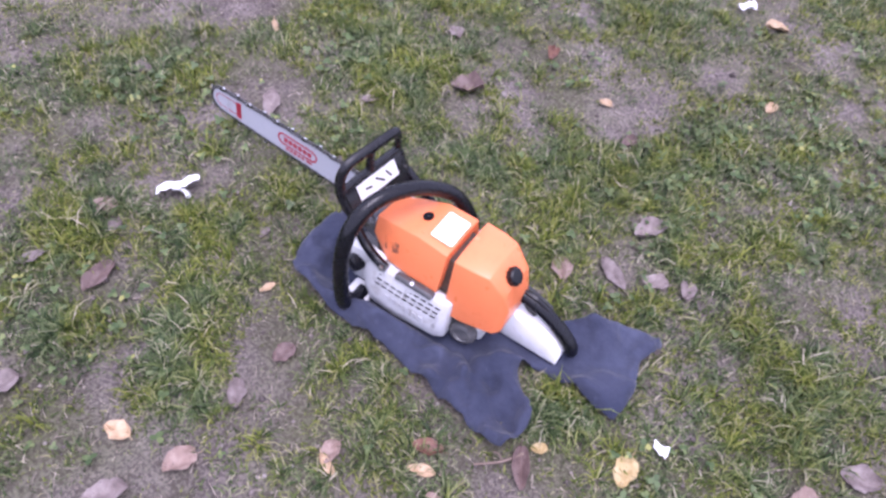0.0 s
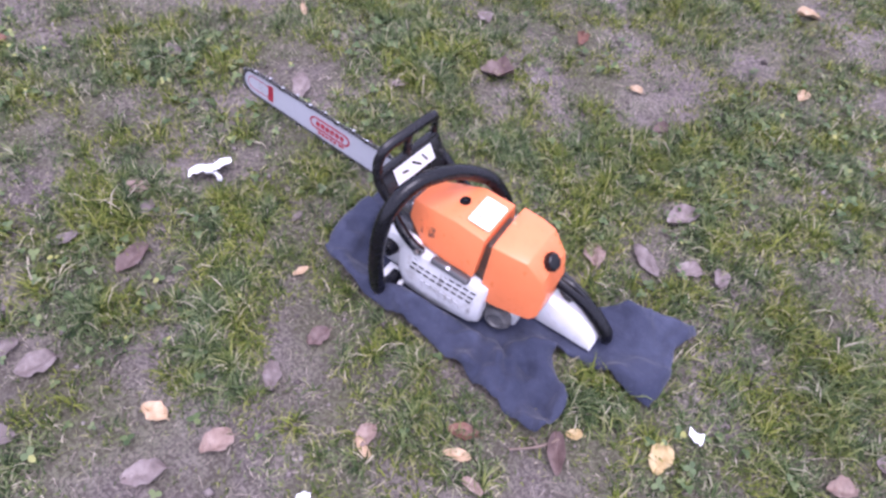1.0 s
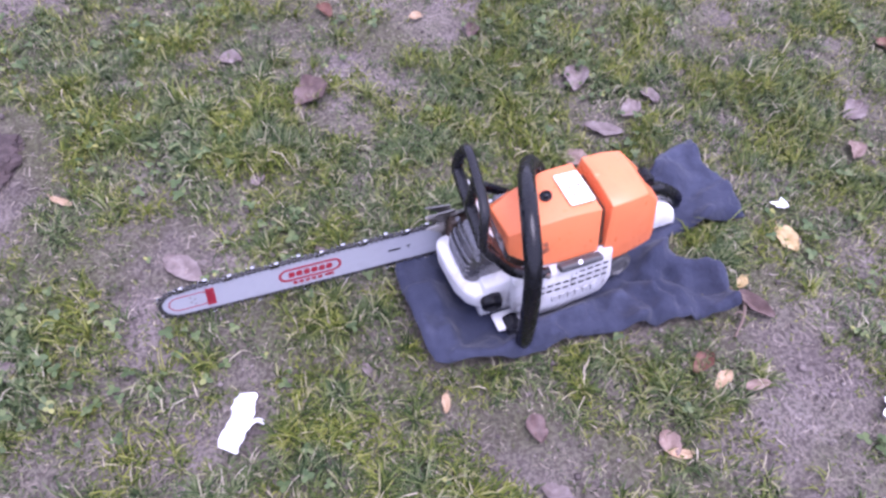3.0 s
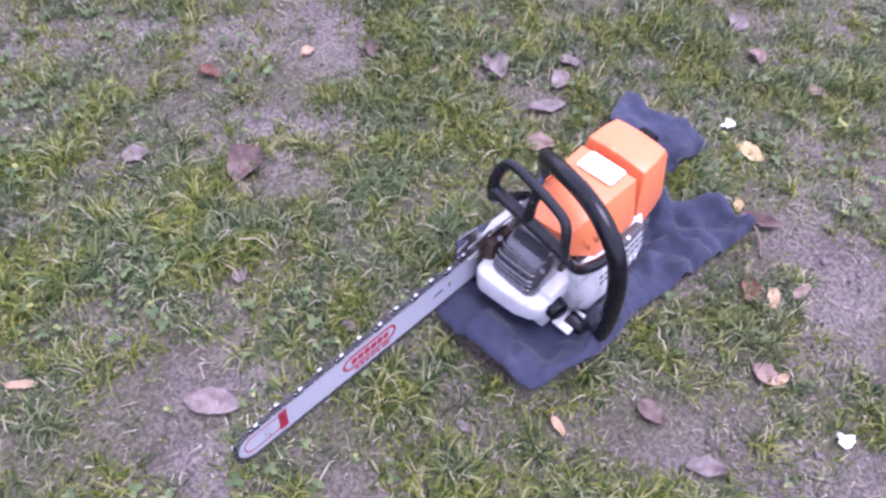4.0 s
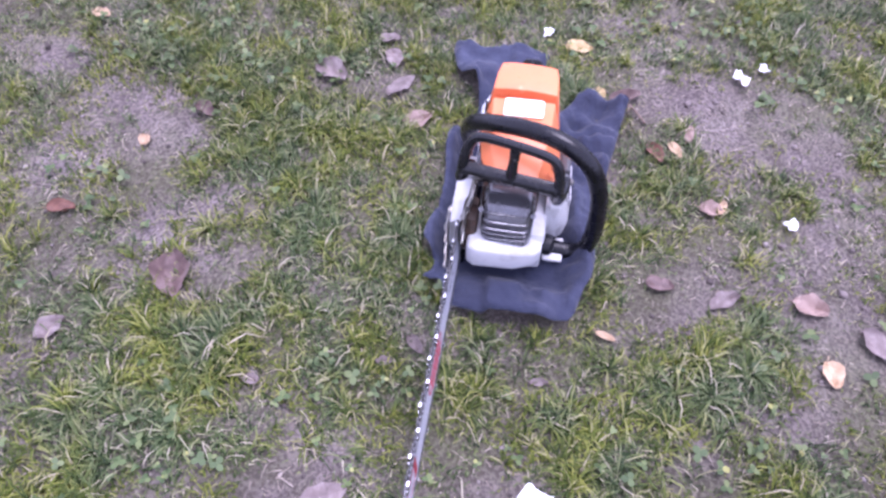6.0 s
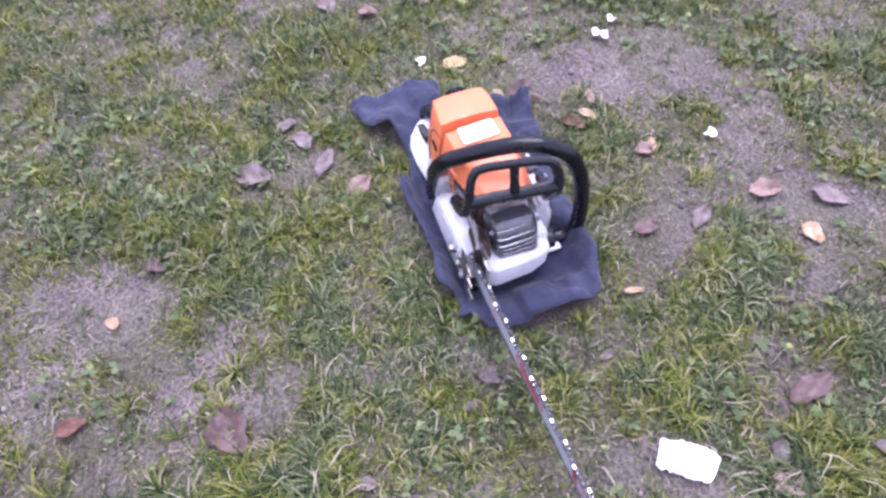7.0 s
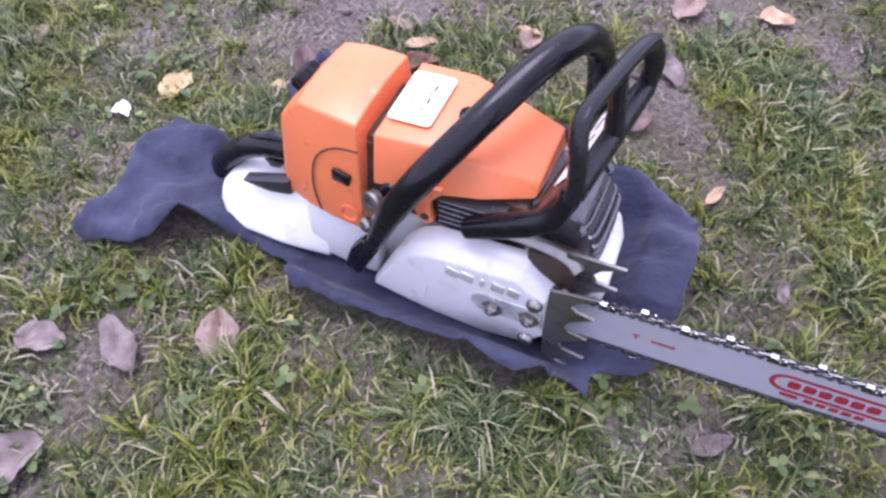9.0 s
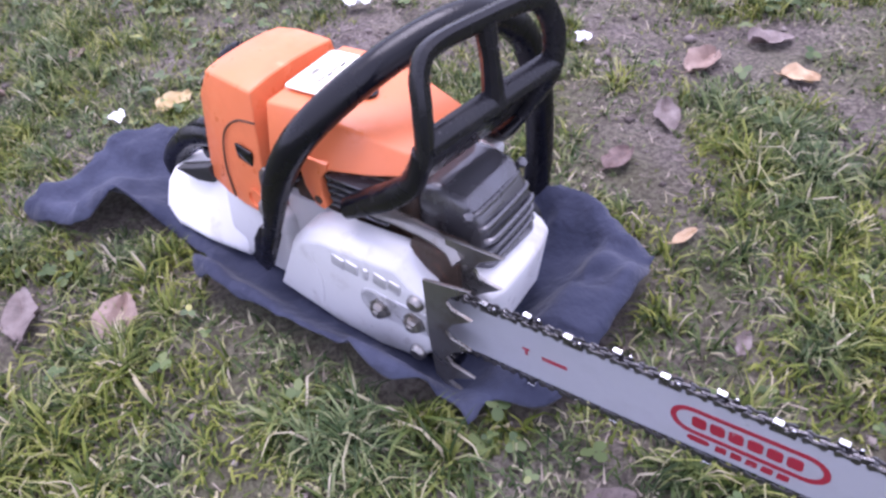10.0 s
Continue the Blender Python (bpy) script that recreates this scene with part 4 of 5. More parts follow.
# rear handle: white plate, tank side and black grip
handle = part("rear_handle", loft([
    [(x, yo, 0.014), (x, yo - 0.002, 0.022), (x, 0.026, zt - 0.006), (x, 0.034, zt), (x, 0.072, zt), (x, 0.079, zt - 0.008), (x, 0.084, 0.014)]
    for x, yo, zt in ((-0.254, 0.024, 0.034), (-0.249, 0.019, 0.046), (-0.234, 0.006, 0.062), (-0.2, -0.005, 0.078), (-0.15, -0.006, 0.088), (-0.135, -0.005, 0.112), (-0.085, 0.0, 0.112))], 0.0025, 2), WHITEPLASTIC, saw, "white plastic rear handle and guard")
part("tank_side", loft([[(x, 0.0, z0), (x, 0.13, z0), (x, 0.138, z1), (x, 0.012, z1)] for x, z0, z1 in ((-0.11, 0.022, 0.096), (-0.06, 0.014, 0.094), (-0.02, 0.014, 0.088))], 0.006, 3), WHITE, saw, "white tank housing")
grip = part("rear_grip", tube([(-0.125, 0.052, 0.122), (-0.158, 0.052, 0.121), (-0.2, 0.052, 0.106), (-0.238, 0.052, 0.078), (-0.262, 0.052, 0.052), (-0.268, 0.052, 0.032)], [0.015, 0.0145, 0.0145, 0.0145, 0.0145, 0.012], 14), BLACK, saw, "black rear grip")
part("handle_opening", turned(slab([(-0.2, 0.084), (-0.13, 0.112), (-0.13, 0.09), (-0.16, 0.082)], 0.014, 0.03, 0.002), pose(0, 0, 0)), INK, handle, "dark opening behind the trigger")
part("throttle_lock", tube([(-0.14, 0.052, 0.135), (-0.17, 0.052, 0.133), (-0.2, 0.052, 0.12)], [0.005, 0.007, 0.004], 10), BLACKGLOSS, grip)
part("throttle_trigger", slab([(-0.15, 0.106), (-0.185, 0.1), (-0.178, 0.086), (-0.165, 0.09)], 0.044, 0.06, 0.002), BLACKGLOSS, grip)


# ---- litter on the lawn ----
def ground_z(x, y):
    return float(height(np.array(x), np.array(y)))


SPOTS = []


def fallen_leaf(x, y, length, width, turn, curl, mat, label, lift=0.012, tilt=(0, 0), seed=0):
    """A dry leaf: pointed oval with a midrib, a stalk and a curled, uneven blade."""
    bm = bmesh.new()
    nu, nv = 13, 9
    grid = []
    for i in range(nu):
        f = i / (nu - 1)
        half = width / 2 * math.sin(math.pi * min(1, f * 0.96 + 0.02)) ** 0.58 * (1.08 - 0.3 * f) + 0.0008
        row = []
        for j in range(nv):
            g = 2 * j / (nv - 1) - 1
            jag = 1 + abs(g) * (0.3 * noise.noise((f * 3.4, 2.0 if g > 0 else -2.0, seed * 3.7)) + 0.16 * noise.noise((f * 11, g * 2, seed * 1.9)))
            px, py = (f - 0.5) * length, g * half * jag
            pz = curl * (g * g) * half * 1.1 + curl * 0.5 * (f - 0.5) ** 2 * length + 0.2 * width * noise.noise((f * 3.2, g * 1.6, seed)) - 0.0016 * math.exp(-(g * 5) ** 2)
            row.append((px, py, pz))
        grid.append(row)
    layers = []
    for dz in (0, -0.0007):
        layers.append([[bm.verts.new((a, b, c + dz)) for a, b, c in row] for row in grid])
    for n, layer in enumerate(layers):
        for i in range(nu - 1):
            for j in range(nv - 1):
                q = (layer[i][j], layer[i + 1][j], layer[i + 1][j + 1], layer[i][j + 1])
                bm.faces.new(q if n == 0 else q[::-1])
    top, low = layers
    rim = [(i, 0) for i in range(nu)] + [(nu - 1, j) for j in range(1, nv)] + [(i, nv - 1) for i in range(nu - 2, -1, -1)] + [(0, j) for j in range(nv - 2, 0, -1)]
    for (a, b), (c, d) in zip(rim, rim[1:] + rim[:1]):
        bm.faces.new((top[a][b], low[a][b], low[c][d], top[c][d]))
    merge(bm, tube([(-0.5 * length + 0.002, 0, curl * 0.1 * length), (-0.58 * length, 0.002, 0.002), (-0.68 * length, 0.004, 0.004)], 0.0008, 5, 3))
    SPOTS.append((x, y, 0.42 * length))
    ob = part("fallen_leaf", bm, mat, None, angle=60)
    ob.matrix_basis = pose(x, y, ground_z(x, y) + lift, tilt[0], tilt[1], turn)
    return tagged(ob, label, "leaf", "fallen leaves on the lawn")


M, B, P, R, Y, T = ((LEAF_MAUVE, "weathered mauve-grey fallen leaf lying in the grass"), (LEAF_BROWN, "dull mauve-brown crumpled fallen leaf on the lawn"), (LEAF_PINK, "faded pinkish tan fallen leaf on the lawn"),
                    (LEAF_RED, "dark red-brown curled fallen leaf on the lawn"), (LEAF_YELLOW, "pale yellow fallen leaf on the grass"), (LEAF_TAN, "tan dried fallen leaf on the lawn"))
def scatter(rows, lift, seed):
    for n, (x, y, l, w, turn, curl, kind) in enumerate(rows):
        fallen_leaf(x, y, l, w, turn, curl, kind[0], kind[1], lift, (7 * math.sin(n + seed), 9 * math.cos(1.7 * n + seed)), n + seed)


# beside the saw
scatter([(0.313, -0.495, 0.088, 0.066, 20, 0.7, B), (-0.268, -0.352, 0.085, 0.056, 60, 0.45, M), (-0.155, -0.138, 0.064, 0.046, 120, 0.25, P), (-0.251, -0.193, 0.088, 0.038, 150, 0.2, M),
         (-0.335, -0.225, 0.056, 0.04, 20, 0.4, M), (-0.40, -0.247, 0.05, 0.036, 100, 0.4, M), (0.374, -0.045, 0.044, 0.02, 40, 0.5, M),
         (0.412, -0.09, 0.028, 0.016, 110, 0.4, M), (0.655, -0.137, 0.088, 0.044, 128, 0.25, M), (0.48, -0.30, 0.042, 0.026, 60, 0.3, M), (0.305, 0.272, 0.035, 0.014, 70, 0.3, T)], 0.008, 0)
# towards the bare soil
scatter([(-0.458, 0.188, 0.062, 0.044, 95, 0.35, Y), (0.185, 0.628, 0.06, 0.048, 70, 0.4, P), (0.312, 0.648, 0.05, 0.036, 10, 0.4, T), (0.245, 0.735, 0.075, 0.044, 50, 0.4, M),
         (0.182, 0.365, 0.05, 0.034, 80, 0.5, B), (0.196, 0.478, 0.064, 0.032, 125, 0.5, M), (-0.012, 0.465, 0.045, 0.034, 90, 0.5, P), (-0.022, 0.487, 0.046, 0.016, 160, 0.3, T),
         (-0.16, 0.40, 0.05, 0.02, 25, 0.4, T), (-0.212, 0.43, 0.044, 0.02, 170, 0.3, P), (-0.31, 0.242, 0.03, 0.02, 30, 0.5, Y), (-0.30, 0.295, 0.078, 0.034, 120, 0.7, B)], 0.007, 20)
scatter([(-0.145, 0.36, 0.058, 0.03, 25, 0.5, R), (0.587, 0.45, 0.085, 0.042, 100, 0.5, B), (0.54, 0.71, 0.072, 0.05, 60, 0.4, M), (0.61, 0.722, 0.052, 0.028, 85, 0.4, M),
         (0.715, 0.322, 0.055, 0.036, 45, 0.35, P), (0.66, 0.342, 0.04, 0.03, 130, 0.4, M), (0.72, 0.50, 0.056, 0.028, 60, 0.3, M), (0.406, 0.168, 0.032, 0.013, 100, 0.25, M),
         (0.49, 0.83, 0.06, 0.036, 20, 0.4, M), (0.155, 0.829, 0.05, 0.03, 40, 0.4, M)], 0.007, 40)
# further out on the lawn
scatter([(-0.748, 0.044, 0.06, 0.04, 40, 0.5, P), (-0.825, -0.055, 0.07, 0.05, 15, 0.5, M), (-0.738, 0.198, 0.05, 0.04, 130, 0.4, P), (-1.036, -0.2, 0.06, 0.045, 100, 0.5, R),
         (0.452, -0.653, 0.055, 0.036, 140, 0.45, M), (0.843, -0.363, 0.045, 0.016, 140, 0.1, T), (0.97, -0.018, 0.06, 0.04, 20, 0.4, M), (0.003, -0.678, 0.034, 0.024, 10, 0.5, T),
         (0.205, -0.757, 0.055, 0.035, 100, 0.6, R), (-0.11, -0.59, 0.05, 0.032, 60, 0.6, B), (-0.36, -0.93, 0.044, 0.032, 80, 0.4, T), (-0.26, -1.29, 0.07, 0.05, 30, 0.4, T), (1.33, 0.21, 0.06, 0.045, 70, 0.5, R)], 0.008, 60)


def crumpled_paper(x, y, size, turn, seed, label, stretch=1.6, rise=0.5):
    """A torn and crumpled bit of tissue: a creased sheet, folded up at one end."""
    bm = bmesh.new()
    n, m = 15, 9
    layers = []
    for dz in (0, -0.0008):
        rows = []
        for i in range(n):
            row = []
            for j in range(m):
                u, v = i / (n - 1) - 0.5, j / (m - 1) - 0.5
                w = 0.55 + 0.45 * abs(math.sin(3.1 * u + seed)) + 0.25 * noise.noise((u * 4, seed, 2))
                px = size * stretch * (u + 0.07 * noise.noise((u * 5, v * 5, seed)))
                py = size * w * (v + 0.12 * noise.noise((u * 4, v * 3, seed + 5))) + size * 0.22 * math.sin(4 * u + seed)
                pz = size * rise * (abs(noise.noise((u * 2.6, v * 2.6, seed + 9))) * 0.8 + 0.28 * abs(noise.noise((u * 8, v * 8, seed))) + 0.35 * max(0, u) ** 2)
                row.append(bm.verts.new((px, py, pz + dz)))
            rows.append(row)
        layers.append(rows)
    for k, rows in enumerate(layers):
        for i in range(n - 1):
            for j in range(m - 1):
                q = (rows[i][j], rows[i + 1][j], rows[i + 1][j + 1], rows[i][j + 1])
                bm.faces.new(q if k == 0 else q[::-1])
    bmesh.ops.bridge_loops(bm, edges=[e for e in bm.edges if e.is_boundary])
    SPOTS.append((x, y, 0.75 * size))
    ob = part("paper_scrap", bm, PAPER, None, angle=40)
    ob.matrix_basis = pose(x, y, ground_z(x, y) + 0.014, 0, 0, turn)
    return tagged(ob, label, "paper", "white paper scraps")


def ribbon(bm, points, widths, tilts, across=5):
    """A strip of tissue along a line, with its width and its twist in degrees at each point."""
    line = spline(points, 6)
    n = len(line)
    ends = len(points) - 1
    rows = {1: [], -1: []}
    for i, p in enumerate(line):
        f = ends * i / (n - 1)
        k = min(int(f), ends - 1)
        w = widths[k] + (widths[k + 1] - widths[k]) * (f - k)
        a = math.radians(tilts[k] + (tilts[k + 1] - tilts[k]) * (f - k))
        along = (line[min(i + 1, n - 1)] - line[max(i - 1, 0)]).normalized()
        flat = along.cross(Vector((0, 0, 1))).normalized()
        up = flat.cross(along)
        side = flat * math.cos(a) + up * math.sin(a)
        top = up * math.cos(a) - flat * math.sin(a)
        for s in rows:
            row = []
            for j in range(across):
                v = j / (across - 1) - 0.5
                crease = 0.1 * w * noise.noise((i * 0.33, v * 4, w * 90)) + 0.22 * w * (0.25 - v * v)
                ragged = 1 + 0.16 * noise.noise((i * 0.5, v * 3, 4.0))
                row.append(bm.verts.new(p + side * (w * v * ragged) + top * (crease + s * 0.0005)))
            rows[s].append(row)
    grids = (rows[1], rows[-1])
    for k, grid in enumerate(grids):
        for i in range(n - 1):
            for j in range(across - 1):
                q = (grid[i][j], grid[i + 1][j], grid[i + 1][j + 1], grid[i][j + 1])
                bm.faces.new(q if k == 0 else q[::-1])
    loops = [[g[0][j] for j in range(across)] + [g[i][-1] for i in range(1, n)] + [g[-1][j] for j in range(across - 2, -1, -1)] + [g[i][0] for i in range(n - 2, 0, -1)] for g in grids]
    for i in range(len(loops[0])):
        a, b = i, (i + 1) % len(loops[0])
        bm.faces.new((loops[0][b], loops[0][a], loops[1][a], loops[1][b]))


def twisted_tissue():
    bm = bmesh.new()
    z = ground_z(0.62, 0.19) + 0.014
    ribbon(bm, [(0.657, 0.226, z + 0.006), (0.642, 0.208, z + 0.014), (0.626, 0.189, z + 0.012), (0.614, 0.171, z + 0.018), (0.604, 0.152, z + 0.022)],
           (0.042, 0.053, 0.05, 0.049, 0.044), (22, 30, 34, 30, 38))
    ribbon(bm, [(0.630, 0.205, z + 0.010), (0.615, 0.198, z + 0.014), (0.602, 0.196, z + 0.010), (0.592, 0.199, z + 0.001)],
           (0.012, 0.018, 0.016, 0.012), (0, 25, 45, 30))
    SPOTS.append((0.625, 0.19, 0.05))
    return tagged(part("paper_scrap", bm, PAPER, None, angle=60), "torn white tissue folded and tilted on the grass", "paper", "white paper scraps")


twisted_tissue()
crumpled_paper(-0.495, 0.111, 0.024, 10, 2.0, "small white scrap on the grass", 1.2, 0.6)
crumpled_paper(-0.399, 0.548, 0.032, 70, 3.0, "small crumpled white scrap on bare soil", 1.1, 0.7)
crumpled_paper(-0.452, 0.605, 0.018, 20, 4.0, "small white scrap on bare soil", 1.6, 0.6)
crumpled_paper(0.0, 0.614, 0.024, 120, 5.0, "small white scrap on bare soil", 1.1, 0.8)
crumpled_paper(-0.155, -1.331, 0.04, 30, 6.0, "small white scrap far off on the lawn", 1.3, 0.6)


def twig(points, radius, label):
    """A dry twig with a short side shoot."""
    line = [(x, y, ground_z(x, y) + 0.012 + dz) for x, y, dz in points]
    bm = tube(line, [radius, radius * 0.9, radius * 0.6], 7, 5)
    mid = Vector(line[1])
    merge(bm, tube([mid, mid + Vector((0.012, -0.006, 0.006)), mid + Vector((0.022, -0.004, 0.004))], radius * 0.45, 5, 3))
    return tagged(part("twig", bm, TWIG, None, angle=60), label, "twig")


twig([(-0.292, 0.268, 0.0), (-0.268, 0.306, 0.005), (-0.228, 0.338, -0.004)], 0.003, "dry pale brown twig lying beside the cloth")


# ---- grass, weeds and crumbs ----
def clear_of_cloth(x, y):
    near = (x > -0.45) & (x < 0.34) & (y > -0.14) & (y < 0.32)
    return ~(inside(x, y, OUTLINE) & near)


def blades(rng, x, y, turn, length, width, lean, segs=3):
    """Curved tapering blades from arrays of roots; returns vertices and faces."""
    n = len(x)
    z = height(x, y)
    dx, dy = np.cos(turn), np.sin(turn)
    rows = []
    for s in range(segs + 1):
        f = s / segs
        bend = lean * f * f
        out = length * f * np.sin(bend + 0.12)
        up = length * f * np.cos(bend * 1.05)
        w = width * (1 - f ** 1.6) * 0.5
        cx, cy, cz = x + dx * out, y + dy * out, z + up - 0.004
        if s < segs:
            rows.append(np.stack((cx - dy * w, cy + dx * w, cz), -1))
            rows.append(np.stack((cx + dy * w, cy - dx * w, cz), -1))
        else:
            rows.append(np.stack((cx, cy, cz), -1))
    verts = np.stack(rows, 1)
    per = 2 * segs + 1
    base = (np.arange(n) * per)[:, None]
    quad = np.array([[2 * s, 2 * s + 1, 2 * s + 3, 2 * s + 2] for s in range(segs - 1)]).reshape(-1)
    tri = np.array([2 * segs - 2, 2 * segs - 1, 2 * segs])
    flat = np.concatenate((base + quad[None], base + tri[None]), 1).ravel()
    sizes = np.tile(np.array([4] * (segs - 1) + [3]), n)
    return verts.reshape(-1, 3), flat, sizes


def build_turf():
    """Short blades close to the soil."""
    rng = np.random.default_rng(7)
    x, y = rng.uniform(-1.75, 2.1, 520000), rng.uniform(-2.05, 1.65, 520000)
    b = bare(x, y)
    keep = ((x - 0.15) ** 2 + (y + 0.15) ** 2 < 1.95 ** 2) & (rng.uniform(0, 1, len(x)) > np.clip(b * 2.3 - 0.82, 0.03, 0.965)) & clear_of_cloth(x, y)
    x, y, b = x[keep], y[keep], b[keep]
    n = len(x)
    size = (0.009 + 0.021 * (1 - b)) * rng.uniform(0.5, 1.35, n)
    size = shortened(x, y, size, 0.45)
    verts, flat, sizes = blades(rng, x, y, rng.uniform(0, 2 * np.pi, n), size, rng.uniform(0.0022, 0.0044, n), rng.uniform(0.4, 2.0, n), 2)
    joined("short_turf", verts, flat, sizes, GRASS, "short thin turf blades over the soil", "grass")


def shortened(x, y, size, factor):
    """Blades under leaves and paper are pressed down."""
    for px, py, rr in SPOTS:
        size = np.where((x - px) ** 2 + (y - py) ** 2 < rr * rr, size * factor, size)
    return size


def build_grass():
    """Tufts of longer blades that arch outward from their crowns."""
    rng = np.random.default_rng(19)
    tx, ty = rng.uniform(-1.75, 2.1, 21000), rng.uniform(-2.05, 1.65, 21000)
    b = bare(tx, ty)
    clump = field(tx, ty, 17.0, 71, 2)
    keep = ((tx - 0.15) ** 2 + (ty + 0.15) ** 2 < 1.95 ** 2) & (rng.uniform(0, 1, len(tx)) < np.clip((0.66 - b) * 2.0 + (clump - 0.5) * 1.4, 0.03, 1))
    tx, ty, b, clump = tx[keep], ty[keep], b[keep], clump[keep]
    lush = np.clip(1.15 - b + 0.5 * (clump - 0.5), 0.15, 1.15)
    count = (4 + 25 * lush ** 1.7 * rng.uniform(0.4, 1.2, len(tx))).astype(int)
    ids = np.repeat(np.arange(len(tx)), count)
    n = len(ids)
    turn = rng.uniform(0, 2 * np.pi, n)
    spread = np.abs(rng.normal(0, 0.010, n)) * (0.6 + 0.6 * lush[ids])
    x, y = tx[ids] + np.cos(turn) * spread, ty[ids] + np.sin(turn) * spread
    keep = clear_of_cloth(x, y)
    x, y, turn, ids, spread = x[keep], y[keep], turn[keep], ids[keep], spread[keep]
    n = len(x)
    sweep = rng.uniform(0, 2 * np.pi, len(tx))
    turn = turn + rng.normal(0, 0.45, n) + 0.5 * np.sin(sweep[ids] - turn)
    size = (0.016 + 0.032 * lush[ids] ** 1.4) * rng.uniform(0.45, 1.25, n) * rng.uniform(0.7, 1.3, len(tx))[ids]
    rim = inside(x + np.cos(turn) * size * 0.7, y + np.sin(turn) * size * 0.7, OUTLINE)
    size = shortened(x, y, np.where(rim, size * 0.6, size), 0.55)
    verts, flat, sizes = blades(rng, x, y, turn, size, rng.uniform(0.0022, 0.0044, n), rng.uniform(0.4, 1.7, n) + 20 * spread, 3)
    joined("lawn_grass", verts, flat, sizes, GRASS, "uneven tufts of green and yellowed lawn grass", "grass")


def build_litter():
    rng = np.random.default_rng(11)
    n = 66000
    x, y = rng.uniform(-1.75, 2.1, n), rng.uniform(-2.05, 1.65, n)
    keep = ((x - 0.15) ** 2 + (y + 0.15) ** 2 < 1.95 ** 2) & clear_of_cloth(x, y) & (rng.uniform(0, 1, n) < 0.14 + 0.5 * bare(x, y))
    x, y = x[keep], y[keep]
    n = len(x)
    verts, flat, sizes = blades(rng, x, y, rng.uniform(0, 2 * np.pi, n), rng.uniform(0.006, 0.034, n), rng.uniform(0.001, 0.0022, n), rng.uniform(1.2, 1.9, n))
    verts[:, 2] = height(verts[:, 0], verts[:, 1]) + np.abs(verts[:, 2] - height(verts[:, 0], verts[:, 1])) * 0.35 + 0.003
    joined("dry_litter", verts, flat, sizes, STRAW, "dry straw-coloured grass litter lying flat", "litter")


def build_weeds():
    rng = np.random.default_rng(5)
    n = 17000
    x, y = rng.uniform(-1.7, 2.0, n), rng.uniform(-2.0, 1.6, n)
    patchy = field(x, y, 3.5, 61, 2)
    for px, py, r in ((-0.55, 0.24, 0.09), (0.46, -0.14, 0.08), (0.20, -0.64, 0.12), (-0.62, 0.10, 0.08), (0.91, 0.08, 0.10), (0.30, -0.03, 0.06), (0.72, 0.62, 0.08), (-0.10, 0.80, 0.08)):
        patchy = patchy + 0.4 * np.exp(-((x - px) ** 2 + (y - py) ** 2) / (r * r))
    keep = ((x - 0.15) ** 2 + (y + 0.15) ** 2 < 1.9 ** 2) & clear_of_cloth(x, y) & (rng.uniform(0, 1, n) < np.clip(patchy * 3.6 - 1.6, 0.02, 0.9) * np.clip(1.25 - 1.6 * bare(x, y), 0, 1))
    x, y = np.repeat(x[keep], 3), np.repeat(y[keep], 3)
    n = len(x)
    a0 = np.repeat(rng.uniform(0, 2 * np.pi, n // 3), 3) + np.tile(np.array([0, 2.09, 4.19]), n // 3)
    size = np.repeat(rng.uniform(0.003, 0.0072, n // 3), 3)
    lift = np.repeat(rng.uniform(0.008, 0.026, n // 3), 3)
    tip = np.repeat(rng.uniform(-0.4, 0.4, (n // 3, 2)), 3, 0)
    cx, cy = x + np.cos(a0) * size, y + np.sin(a0) * size
    pts = []
    for k in range(7):
        a = 2 * np.pi * k / 7
        u, v = np.cos(a) * size, np.sin(a) * size * 0.85
        px, py = cx + np.cos(a0) * u - np.sin(a0) * v, cy + np.sin(a0) * u + np.cos(a0) * v
        pts.append(np.stack((px, py, height(x, y) + lift + (px - x) * tip[:, 0] + (py - y) * tip[:, 1] + 0.25 * np.abs(v)), -1))
    verts = np.stack(pts, 1).reshape(-1, 3)
    joined("weed_leaves", verts, np.arange(len(verts)), np.full(n, 7), CLOVER, "small round-leaved clover and weeds in the lawn", "weeds")


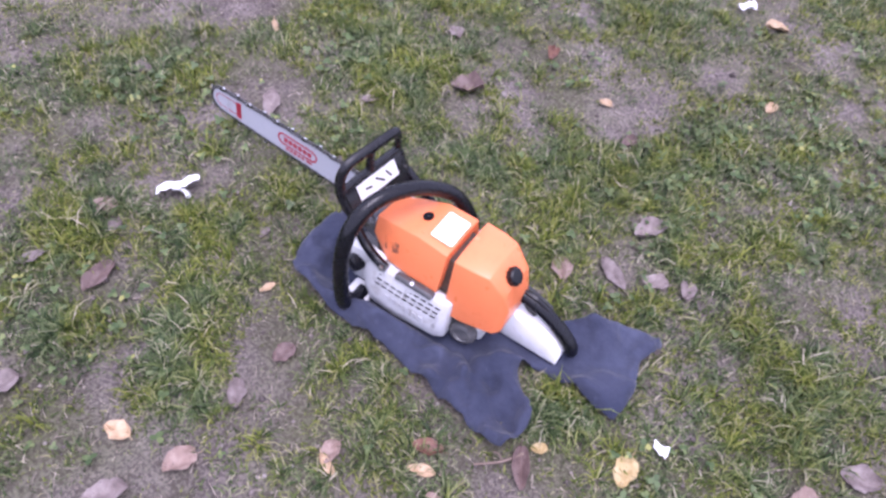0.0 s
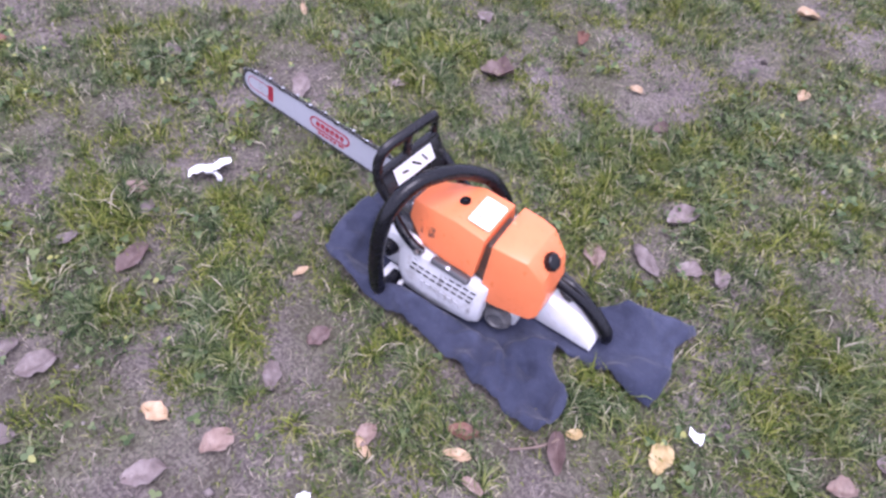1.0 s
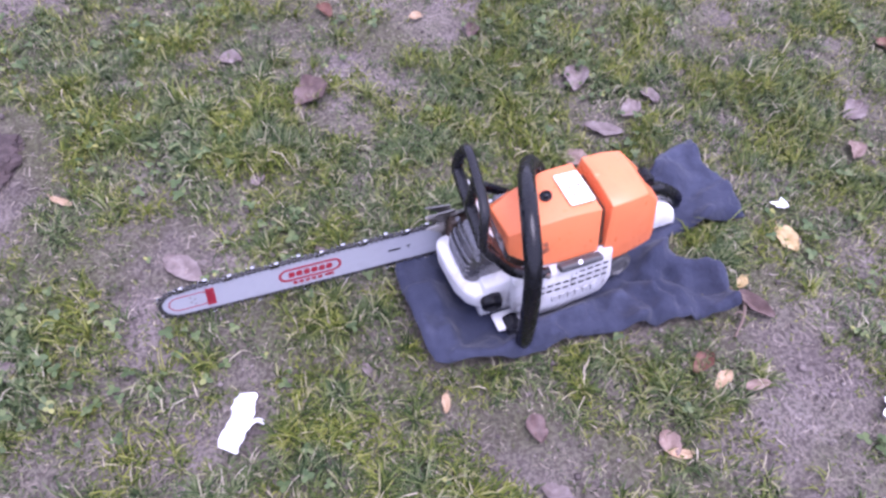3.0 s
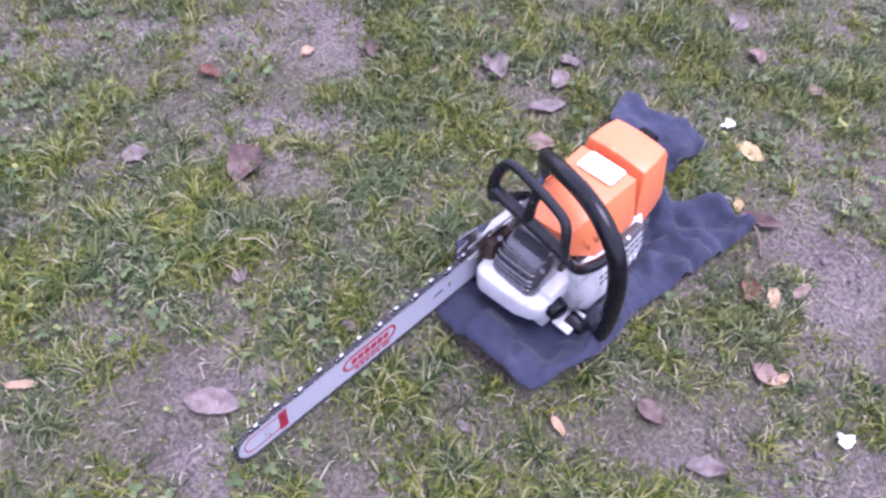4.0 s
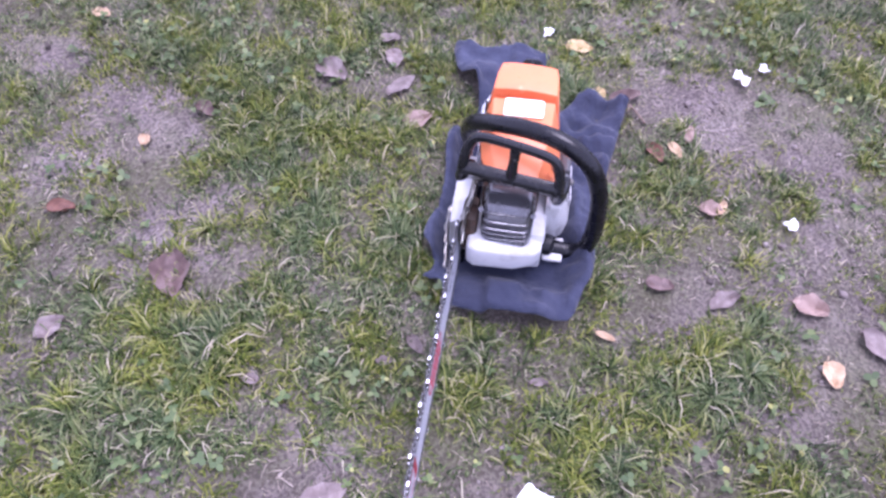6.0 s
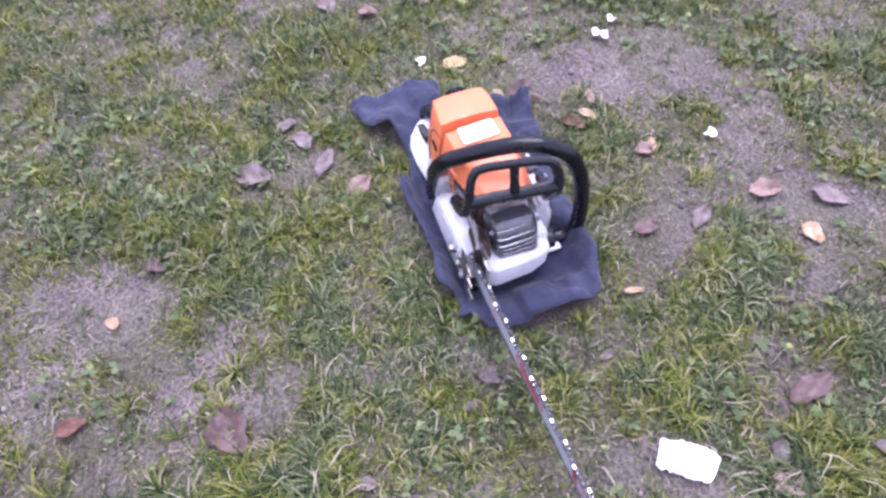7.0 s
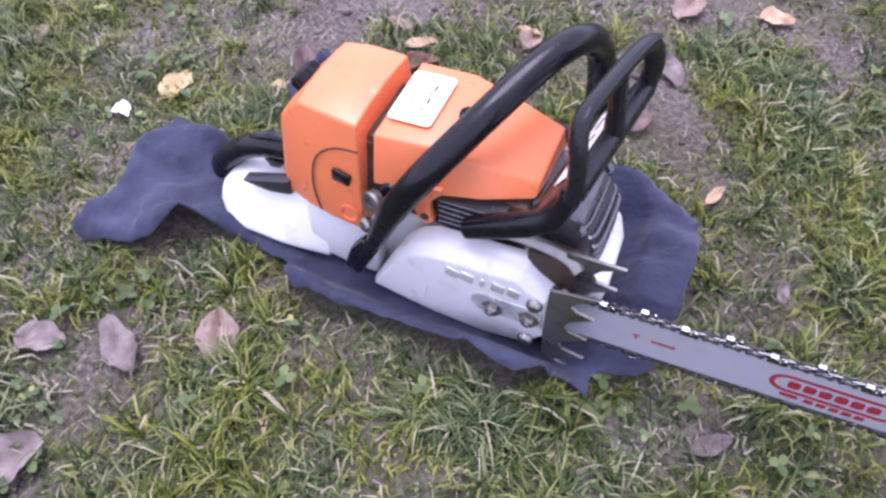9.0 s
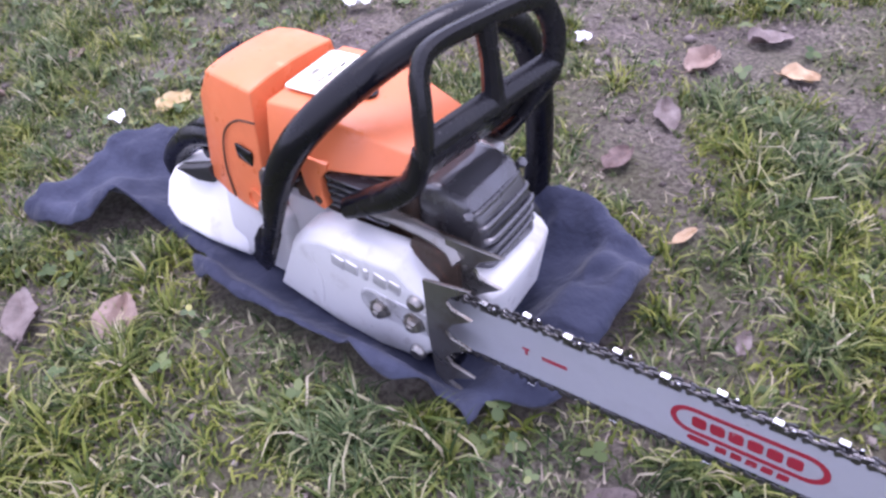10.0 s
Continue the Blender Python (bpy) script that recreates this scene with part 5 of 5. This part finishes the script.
def build_crumbs():
    rng = np.random.default_rng(3)
    n = 16000
    x, y = rng.uniform(-1.7, 2.0, n), rng.uniform(-2.0, 1.6, n)
    mound = np.exp(-((x - MOUND[0]) ** 2 + (y - MOUND[1]) ** 2) / MOUND[2] ** 2)
    keep = clear_of_cloth(x, y) & (rng.uniform(0, 1, n) < np.clip(bare(x, y) * 1.3 - 0.35 + mound, 0, 1))
    x, y = x[keep], y[keep]
    n = len(x)
    r = rng.gamma(2.0, 0.0011, n) + 0.0008
    dirs = np.array([(1, 0, 0), (0, 1, 0), (-1, 0, 0), (0, -1, 0), (0, 0, 1), (0, 0, -0.6)])
    verts = dirs[None] * r[:, None, None] * rng.uniform(0.6, 1.3, (n, 6, 1))
    spin = rng.uniform(0, 2 * np.pi, n)[:, None]
    vx, vy = verts[..., 0] * np.cos(spin) - verts[..., 1] * np.sin(spin), verts[..., 0] * np.sin(spin) + verts[..., 1] * np.cos(spin)
    verts = np.stack((vx + x[:, None], vy + y[:, None], verts[..., 2] + (height(x, y) + r * 0.4)[:, None]), -1).reshape(-1, 3)
    tris = np.array([(0, 1, 4), (1, 2, 4), (2, 3, 4), (3, 0, 4), (1, 0, 5), (2, 1, 5), (3, 2, 5), (0, 3, 5)])
    flat = (np.arange(n)[:, None, None] * 6 + tris[None]).ravel()
    joined("soil_crumbs", verts, flat, np.full(n * 8, 3), CRUMBS, "crumbs of damp brown soil on bare spots", "soil")


def build_outer_grass():
    """The lawn goes on around, coarser and thinner with distance."""
    rng = np.random.default_rng(17)
    n = 170000
    a, rad = rng.uniform(0, 2 * np.pi, n), 1.8 + 7.0 * rng.uniform(0, 1, n) ** 1.7
    x, y = 0.15 + rad * np.cos(a), -0.15 + rad * np.sin(a)
    keep = rng.uniform(0, 1, n) > np.clip(bare(x, y) * 2.2 - 0.8, 0, 0.97)
    x, y, rad = x[keep], y[keep], rad[keep]
    n = len(x)
    verts, flat, sizes = blades(rng, x, y, rng.uniform(0, 2 * np.pi, n), rng.uniform(0.02, 0.06, n), rng.uniform(0.003, 0.006, n) * (0.6 + 0.5 * rad), rng.uniform(0.5, 2.0, n), 2)
    joined("outer_lawn_grass", verts, flat, sizes, GRASS, "lawn grass further out, green and yellowed", "grass")


build_turf()
build_grass()
build_outer_grass()
build_litter()
build_weeds()
build_crumbs()
